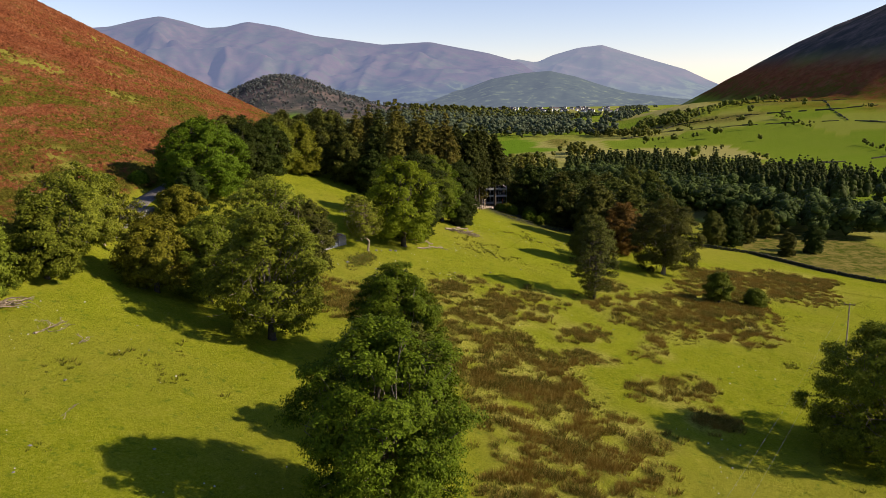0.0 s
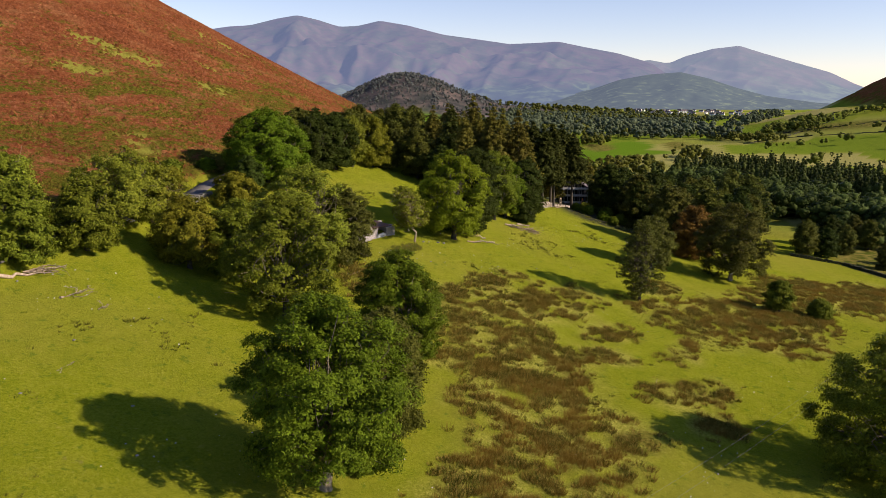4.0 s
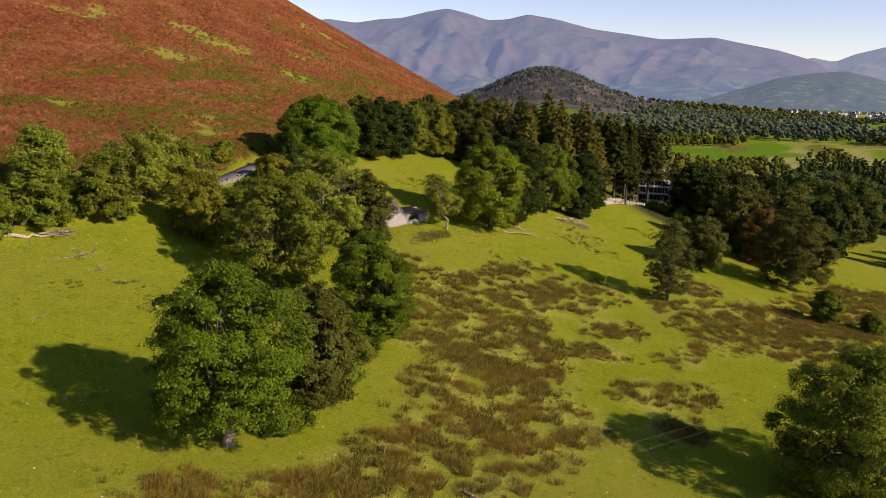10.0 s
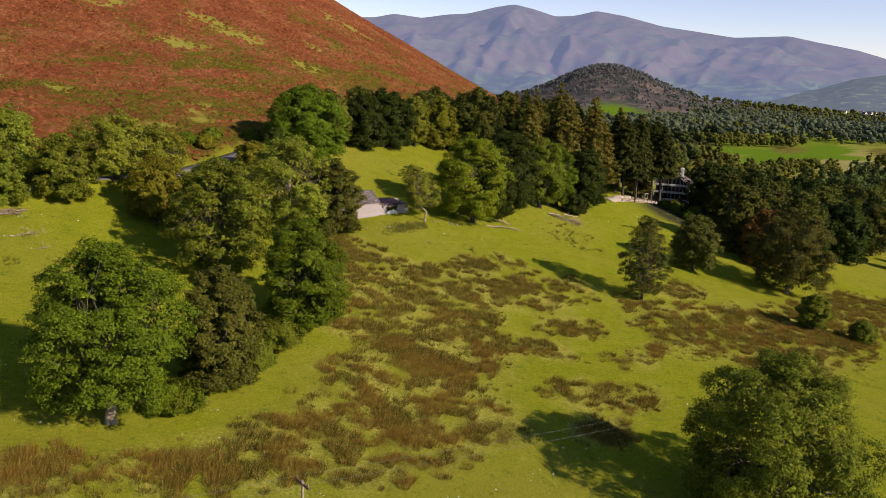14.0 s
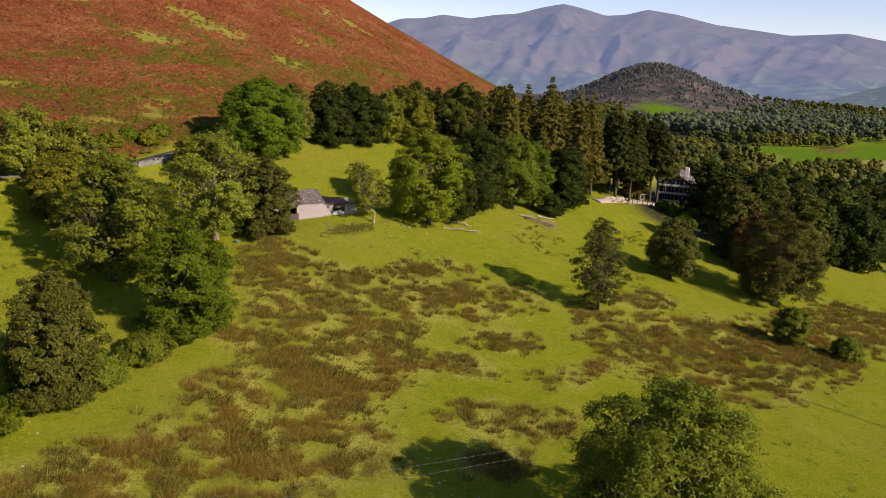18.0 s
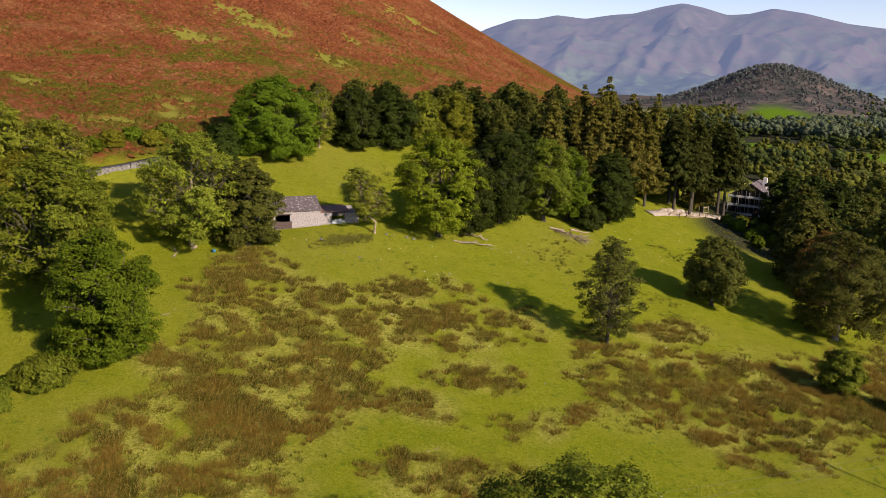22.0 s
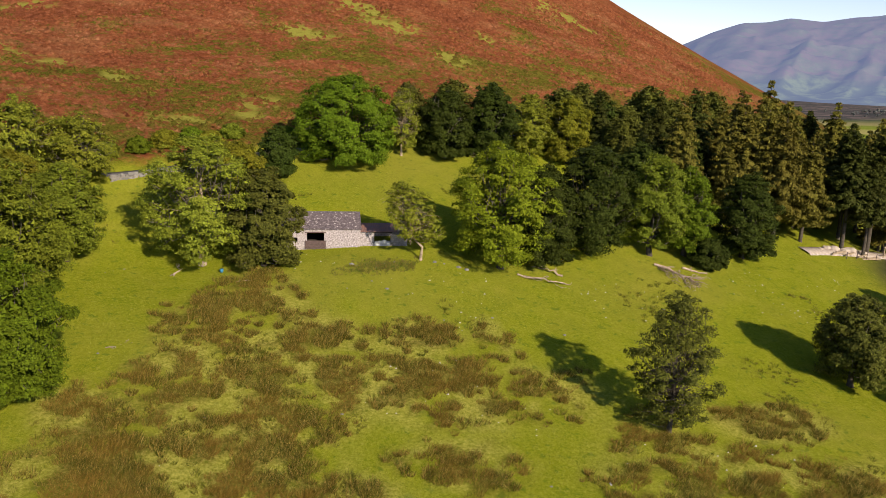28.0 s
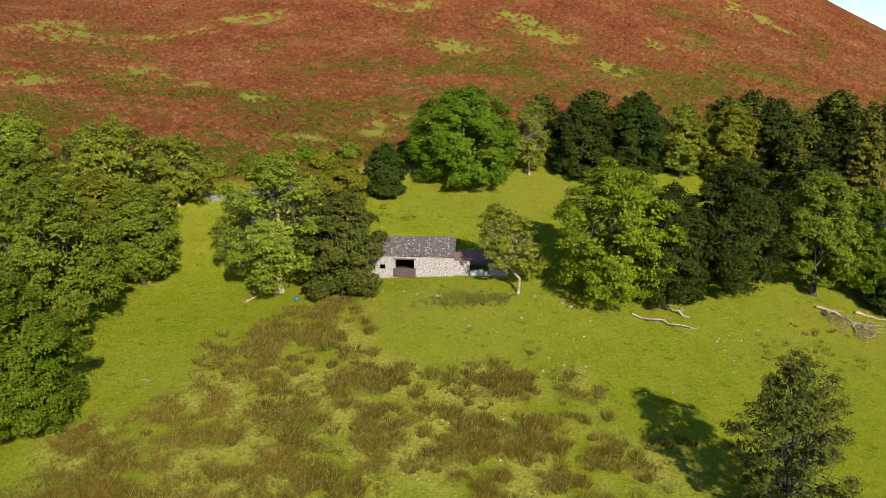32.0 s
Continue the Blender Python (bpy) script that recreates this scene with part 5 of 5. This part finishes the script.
fallen_tree("fallen_branch", -15.5, -9.6, 0.1, 2.2, 13, "pale bare stick near the rushes", 0.07, 1)


def rock(x, y, r, seed, label="grey lichened field stone in the grass"):
    rng = np.random.default_rng(seed)
    bm = bmesh.new()
    bmesh.ops.create_icosphere(bm, subdivisions=2, radius=r)
    for v in bm.verts:
        q = v.co.normalized()
        k = 0.82 + 0.36 * noise.noise(q * 1.7 + Vector((seed, 0, 0)))
        v.co = Vector((q.x * r * k * 1.25, q.y * r * k, q.z * r * k * 0.7))
    me = bpy.data.meshes.new("field_stone")
    bm.to_mesh(me)
    bm.free()
    return tagged(put("field_stone", me, GREYSTONE, None, "", (x, y, zl(x, y) + r * 0.15)), label, "stone", "stones in the pasture")


rr = np.random.default_rng(12)
PALESTONE = plain("pale_stone", [(0.3, (0.30, 0.28, 0.24)), (0.7, (0.62, 0.60, 0.55))], 0.7, 0.9, 0.4, 0.02)
for k, (x, y) in enumerate([(0.5, -9.7), (-1.6, -5.6), (-1.0, -5.9), (1.4, -6.2), (2.6, -5.2), (4.0, -4.6), (9.4, -3.9), (10.6, -4.2), (12.4, -4.9), (13.4, -5.4), (-2.6, -11.6), (2.2, -11.4), (-62.8, -6.6), (-73, -28), (-76, -30.5), (-35, -27), (-27.5, -27.5), (-28.4, -7.5), (-29.5, -8.4),
                            (-30.2, -9.2), (-12, -27), (14, -17), (22, -20), (31, -22), (40, -20), (-5, -36), (12, -46), (-17, -37), (8, -18), (-3, -62), (-66, -33), (-70, -40), (-64, -20), (-50, -13), (-53, -18)]):
    rock(x, y, rr.uniform(0.12, 0.34) * (1.0 if k < 14 else 0.55), k)
sx, sy = rr.uniform(-90, 75, 1600), rr.uniform(-72, 12, 1600)
ok = (vnoise(sx / 11, sy / 11, 83) > 0.5) & (sy < road_y(sx) - 6)
V, F = [], []
for x, y in zip(sx[ok][:620], sy[ok][:620]):
    r, g, o = rr.uniform(0.04, 0.11), zl(x, y), len(V)
    V += [(x + r * 1.4 * math.cos(w) * rr.uniform(0.7, 1.2), y + r * math.sin(w) * rr.uniform(0.7, 1.2), g) for w in (0, 1.57, 3.14, 4.71)] + [(x, y, g + r * 1.3)]
    F += [(o, o + 1, o + 4), (o + 1, o + 2, o + 4), (o + 2, o + 3, o + 4), (o + 3, o, o + 4)]
tagged(put("loose_stones", mesh_from("loose_stones", V, F), PALESTONE), "small pale stones scattered through the grass", "stones", kind="stuff")
tagged(put("plastic_tub", mesh_from("plastic_tub", *tube([(0, 0, 0), (0, 0, 0.02), (0, 0, 0.45), (0, 0, 0.46), (0, 0, 0.08)], [0.02, 0.2, 0.25, 0.23, 0.02], 14)), plain("blue_plastic", [(0.3, (0.02, 0.13, 0.24)), (0.7, (0.04, 0.20, 0.32))], 2, 0.5, 0.1, 0.01), None, "", on(-17.4, -6.8)), "small bright blue plastic tub on the grass", "tub")


# ---- power line ----
def power_pole(x, y, turn, label):
    root = thing("power_pole", on(x, y), label, "power pole", "power line", turn=turn)
    put("pole", mesh_from("pole", *tube([(0, 0, -0.5), (0, 0, 4), (0, 0, 7.35)], [0.13, 0.115, 0.10], 10), True), PALE_BARK, root)
    part("crossarm", boxes((-0.06, 0.06, -0.85, 0.85, 7.05, 7.19)), OLDWOOD, root, "dark wooden crossarm")
    for s in (-0.75, 0.75):
        put("insulator", mesh_from("insulator", *tube([(0, s, 7.19), (0, s, 7.24), (0, s, 7.34), (0, s, 7.42), (0, s, 7.44)], [0.03, 0.07, 0.05, 0.06, 0.01], 8), True), RUST, root, "brown insulator")
    return root


POLES = [(-118, -71.5), (-54.2, -74.3), (38, -77.5)]
for x, y in POLES:
    power_pole(x, y, 0, "grey wooden power pole with a single crossarm")
WIRE = plain("wire", [(0.3, (0.12, 0.12, 0.12)), (0.7, (0.2, 0.2, 0.2))], 3, 0.5, 0.1, 0.001, 0.5)
for (xa, ya), (xb, yb) in zip(POLES, POLES[1:]):
    for s in (-0.75, 0.75):
        za, zb = zl(xa, ya) + 7.43, zl(xb, yb) + 7.43
        pts = [(xa + (xb - xa) * t, ya + (yb - ya) * t + s, za + (zb - za) * t - 4 * 1.0 * t * (1 - t)) for t in np.linspace(0, 1, 25)]
        tagged(put("power_line", mesh_from("power_line", *tube(pts, [0.007] * 25, 4), True), WIRE), "thin pale overhead power line", "cable", "power line")


# ---- house in the trees, its yard ----
RENDER = plain("pale_render", [(0.3, (0.55, 0.52, 0.48)), (0.7, (0.72, 0.70, 0.66))], 1.5, 0.85, 0.3, 0.01)
DARKWALL = plain("dark_slate_wall", [(0.3, (0.06, 0.055, 0.055)), (0.7, (0.14, 0.13, 0.125))], 2.0, 0.9, 0.6, 0.03)
GLASS = plain("dark_glass", [(0.3, (0.012, 0.014, 0.016)), (0.7, (0.02, 0.022, 0.025))], 1.0, 0.12, 0.0, 0.001)
ORANGE = plain("orange_paint", [(0.3, (0.60, 0.16, 0.02)), (0.7, (0.75, 0.24, 0.03))], 2, 0.5, 0.1, 0.005)
RUBBER = plain("black_rubber", [(0.3, (0.02, 0.02, 0.02)), (0.7, (0.04, 0.04, 0.04))], 4, 0.8, 0.2, 0.01)


def house():
    x, y = 119.0, 27.0
    root = thing("house", (x, y, zl(x, y) - 0.3), "dark slate house with pale balcony bands under scaffolding", "house", turn=-58.0)
    part("wall", boxes((-4.6, 4.6, 0, 9, -1.0, 6.0)), DARKWALL, root)
    bm = bmesh.new()
    for s in (-1, 1):
        vs = [bm.verts.new(p) for p in ((s * 5.2, -1.2, 5.6), (s * 5.2, 9.6, 5.6), (0, 9.6, 8.9), (0, -1.2, 8.9), (s * 5.2, -1.2, 5.4), (s * 5.2, 9.6, 5.4), (0, 9.6, 8.7), (0, -1.2, 8.7))]
        for q in ((0, 1, 2, 3), (7, 6, 5, 4), (0, 3, 7, 4), (1, 5, 6, 2), (0, 4, 5, 1)):
            bm.faces.new([vs[k] for k in q])
    roof = part("roof", bm, SLATE, root, "grey slate gable roof")
    part("chimney", boxes((1.6, 2.6, 4.5, 5.5, 7.0, 9.9)), RENDER, roof, "pale chimney stack")
    bm = bmesh.new()
    gable(bm, 0, 0.3, -4.5, 4.5, 0, 0, 2.7)
    bmesh.ops.rotate(bm, verts=bm.verts, matrix=Matrix.Rotation(radians(90), 3, "Z"))
    bmesh.ops.translate(bm, verts=bm.verts, vec=(0, 0.02, 6.0))
    part("gable", bm, DARKWALL, root)
    for k, z in enumerate((0.9, 3.0, 5.1)):
        part("balcony", boxes((-5.0, 5.0, -1.7, -0.02, z, z + 0.16), (-5.0, 5.0, -1.75, -1.66, z + 0.17, z + 0.62)), RENDER, root, "pale boarded balcony band")
        for j in range(4):
            w = part("window", boxes((-4.0 + j * 2.1, -2.4 + j * 2.1, -0.05, -0.01, z + 0.5 - 0.2, z + 1.85)), GLASS, root)
            part("mullion", boxes((-3.24 + j * 2.1, -3.16 + j * 2.1, -0.08, -0.052, z + 0.3, z + 1.85)), RENDER, w)
    for j in range(5):
        put("scaffold_pole", mesh_from("scaffold_pole", *tube([(-4.9 + j * 2.45, -1.9, -1.0), (-4.9 + j * 2.45, -1.9, 6.6)], [0.05, 0.05], 6)), ZINC, root)


house()


def digger(x, y):
    root = thing("excavator", on(x, y), "small orange tracked excavator in the yard", "excavator", turn=20)
    for s in (-0.75, 0.75):
        put("track", mesh_from("track", *tube([(-1.2, s, 0.3), (-1.0, s, 0.32), (1.0, s, 0.32), (1.2, s, 0.3)], [0.1, 0.3, 0.3, 0.1], 10)), RUBBER, root)
    bm = boxes((-1.3, 0.7, -0.8, 0.8, 0.62, 1.35))
    bmesh.ops.bevel(bm, geom=bm.edges[:], offset=0.12, segments=2, affect="EDGES")
    part("body", bm, ORANGE, root)
    bm = boxes((-0.3, 0.75, -0.75, 0.2, 1.36, 2.4))
    bmesh.ops.bevel(bm, geom=bm.edges[:], offset=0.08, segments=2, affect="EDGES")
    part("cab", bm, GLASS, root)
    put("arm", mesh_from("arm", *join_tubes([tube([(0.7, 0.35, 1.2), (2.0, 0.35, 2.7)], [0.16, 0.13], 6), tube([(2.0, 0.35, 2.7), (2.9, 0.35, 1.2)], [0.13, 0.1], 6)])), ORANGE, root)
    part("bucket", boxes((2.6, 3.1, 0.05, 0.65, 0.6, 1.15)), RUBBER, root)


digger(112.5, 19.5)
TRACK = plain("pale_gravel", [(0.3, (0.24, 0.20, 0.165)), (0.5, (0.36, 0.31, 0.26)), (0.7, (0.48, 0.43, 0.37))], 1.6, 0.95, 0.7, 0.04)
line = [(76, 13.6), (80, 14.8), (85, 16.0), (90, 17.2), (96, 18.2), (103, 18.6), (110, 19.0)]
V, F = [], []
for i, (x, y) in enumerate(line):
    for o, dz in ((-1.5, -0.2), (-1.3, 0.16), (0, 0.22), (1.3, 0.16), (1.5, -0.2)):
        V.append((x - o * 0.2, y + o, zl(x, y + o) + dz))
    if i:
        F += [((i - 1) * 5 + k, i * 5 + k, i * 5 + k + 1, (i - 1) * 5 + k + 1) for k in range(4)]
tagged(put("track", mesh_from("track", V, F, True), TRACK), "pale gravel track into the yard", "track", kind="structure")
rp = np.random.default_rng(66)
for k in range(9):
    x, y, w = rp.uniform(81, 91), 14.6 + rp.uniform(-0.3, 0.5), rp.uniform(-0.5, 0.7)
    bm = boxes((-rp.uniform(1.0, 2.0), rp.uniform(1.0, 2.0), -0.12, 0.12, 0.0, 0.2))
    bmesh.ops.rotate(bm, verts=bm.verts, matrix=Matrix.Rotation(w, 3, "Z"))
    me = bpy.data.meshes.new("timber")
    bm.to_mesh(me)
    bm.free()
    tagged(put("timber", me, PALE_BARK, None, "", on(x, y, 0.12 + 0.03 * k)), "pale sawn timber lying beside the track", "timber", "timbers by the track")
for k, (x, y, h) in enumerate([(99, 14.2, 2.0), (102.5, 13.6, 2.6), (106, 13.0, 2.2), (98, 10.0, 2.6), (102, 6.5, 3.4), (105.5, 9.5, 2.8), (96.5, 4.5, 2.6), (100, 1.0, 3.2), (109, 15.5, 2.4), (94, 0.5, 2.2)]):
    broadleaf("shrub", ("green", "oak", "dark")[k % 3], h, h * 0.62, 700 + k, on(x, y), "low leafy shrub on the bank below the yard", 0.0, 0.9, size=0.22, group="yard shrubs", twigs=0)
rubble_pts = [(80.5, 15.6), (82.2, 16.4), (83.4, 16.2), (84.6, 16.8), (86.0, 16.6), (87.4, 17.0), (88.8, 16.8), (90.2, 17.2)]
for k, (x, y) in enumerate(rubble_pts):
    rock(x, y, 0.55 + 0.3 * (k % 3), 60 + k, "pale rubble stone heaped by the track").data.materials[0] = TRACK
for k in range(8):
    x, y = 84 + k * 2.4, 13.2 + k * 0.55
    p = thing("fence_post", on(x, y), "rough wooden fence post at the pasture edge", "fence post", "fence posts")
    put("post", mesh_from("post", *tube([(0, 0, -0.3), (0, 0, 1.15), (0, 0, 1.2)], [0.07, 0.065, 0.01], 6)), OLDWOOD, p)
fr = thing("wooden_arch", on(95.0, 17.0), "small bare timber arch beside the pines", "arch", turn=15)
for xx in (-0.9, 0.9):
    part("post", boxes((xx - 0.08, xx + 0.08, -0.08, 0.08, -0.2, 2.1)), PALE_BARK, fr)
part("beam", boxes((-1.1, 1.1, -0.07, 0.07, 2.1, 2.26)), PALE_BARK, fr)
part("beam", boxes((-0.82, 0.82, -0.06, 0.06, 0.9, 1.02)), PALE_BARK, fr)


# ---- far houses ----
WHITE = plain("whitewash", [(0.3, (0.72, 0.72, 0.70)), (0.7, (0.82, 0.82, 0.80))], 0.4, 0.8, 0.1, 0.01)


def cottage(x, y, w, d, h, turn, label="white cottage with a slate roof", group=""):
    root = thing("house", on(x, y), label, "house", group, turn=turn)
    part("wall", boxes((-w / 2, w / 2, -d / 2, d / 2, -2, h)), WHITE, root)
    bm = bmesh.new()
    for s in (-1, 1):
        vs = [bm.verts.new(p) for p in ((-w / 2 - .4, s * (d / 2 + .4), h - .2), (w / 2 + .4, s * (d / 2 + .4), h - .2), (w / 2 + .4, 0, h + d * 0.38), (-w / 2 - .4, 0, h + d * 0.38))]
        lo = [bm.verts.new(v.co - Vector((0, 0, 0.25))) for v in vs]
        bm.faces.new(vs)
        bm.faces.new(lo[::-1])
        for i in range(4):
            bm.faces.new((vs[i], lo[i], lo[(i + 1) % 4], vs[(i + 1) % 4]))
    part("roof", bm, SLATE, root)
    for j in range(3):
        part("window", boxes((-w / 3 + j * w / 3 - 0.5, -w / 3 + j * w / 3 + 0.5, -d / 2 - 0.06, -d / 2 - 0.01, h * 0.45, h * 0.75)), GLASS, root)
    return root


for k, (x, y, w, d, h, tn) in enumerate([(1030, 690, 16, 8, 6, -40), (1042, 678, 12, 8, 5, 40), (1018, 702, 10, 7, 4.5, -40), (1055, 668, 9, 7, 4, -30)]):
    cottage(x, y, w, d, h, tn, group="white farm")
rv = np.random.default_rng(31)
src = cottage(1900, 700, 14, 9, 6, -50, "white village house far down the valley", "far village")
for k in range(46):
    az = radians(rv.uniform(64.0, 72.0) if k < 34 else rv.uniform(50, 62))
    r = rv.uniform(1850, 2450)
    x, y = -50 + r * math.sin(az), -105 + r * math.cos(az)
    copy_thing(src, Matrix.Translation(on(x, y)) @ Matrix.Rotation(rv.uniform(0, 3.1), 4, "Z") @ Matrix.Scale(rv.uniform(0.5, 0.75), 4))


# ---- field walls on the far slope, the town beyond ----
def field_wall(pts, label):
    bm = bmesh.new()
    rng = np.random.default_rng(len(pts) * 7)
    for (xa, ya), (xb, yb) in zip(pts, pts[1:]):
        n = max(2, int(math.hypot(xb - xa, yb - ya) / 7))
        ex, ey = (yb - ya) / math.hypot(xb - xa, yb - ya), -(xb - xa) / math.hypot(xb - xa, yb - ya)
        for k in range(n):
            x, y = xa + (xb - xa) * (k + 0.5) / n, ya + (yb - ya) * (k + 0.5) / n
            hx, hy = (xb - xa) / n * 0.5, (yb - ya) / n * 0.5
            if rng.random() < 0.3:
                continue
            h, w = rng.uniform(0.4, 1.3), rng.uniform(0.3, 0.6)
            q = [(x + sx * hx + sy * ex * w, y + sx * hy + sy * ey * w) for sx, sy in ((-1, -1), (1, -1), (1, 1), (-1, 1))]
            lo = [bm.verts.new((*p, zl(*p) - 0.5)) for p in q]
            hi = [bm.verts.new((*p, zl(*p) + h)) for p in q]
            bm.faces.new(hi)
            for i in range(4):
                bm.faces.new((lo[i], lo[(i + 1) % 4], hi[(i + 1) % 4], hi[i]))
    me = bpy.data.meshes.new("field_wall")
    bm.to_mesh(me)
    bm.free()
    tagged(put("field_wall", me, DARKSTONE), label, "wall")


for pts in ([(684, 157), (734, 137), (730, 59), (711, -40), (682, -70)], [(953, 142), (952, 35), (964, -62)], [(783, 150), (807, 56), (800, -20), (830, -80)], [(504, 147), (428, -3), (504, -72), (540, -110)], [(734, 137), (860, 120), (953, 142)], [(711, -40), (800, -20), (955, 0)]):
    field_wall(pts, "broken line of dark stone wall and hedge between fields")

bm = bmesh.new()
rt = np.random.default_rng(91)
for k in range(60):
    w_, r_ = math.radians(rt.uniform(63.5, 71.8)), rt.uniform(1900, 2480)
    x, y = -95 + r_ * math.sin(w_), -105 + r_ * math.cos(w_)
    z, l_, d_, h_ = zl(x, y), rt.uniform(3, 6), rt.uniform(2, 3.2), rt.uniform(2.5, 4)
    vs = [bm.verts.new((x + sx * d_, y + sy * l_, z + zz)) for zz in (-2, h_) for sx, sy in ((-1, -1), (1, -1), (1, 1), (-1, 1))]
    rg_ = [bm.verts.new((x, y + sy * l_, z + h_ + 3)) for sy in (-1, 1)]
    for i in range(4):
        bm.faces.new((vs[i], vs[(i + 1) % 4], vs[4 + (i + 1) % 4], vs[4 + i]))
    for f in ((vs[4], vs[5], rg_[0]), (vs[6], vs[7], rg_[1])):
        bm.faces.new(f)
    for f in ((vs[5], vs[6], rg_[1], rg_[0]), (vs[7], vs[4], rg_[0], rg_[1])):
        bm.faces.new(f).material_index = 1
me = bpy.data.meshes.new("distant_town")
bm.to_mesh(me)
bm.free()
me.materials.append(RENDER)
me.materials.append(SLATE)
tagged(put("distant_town", me, None), "pale houses of a small town far down the valley", "town", kind="stuff")
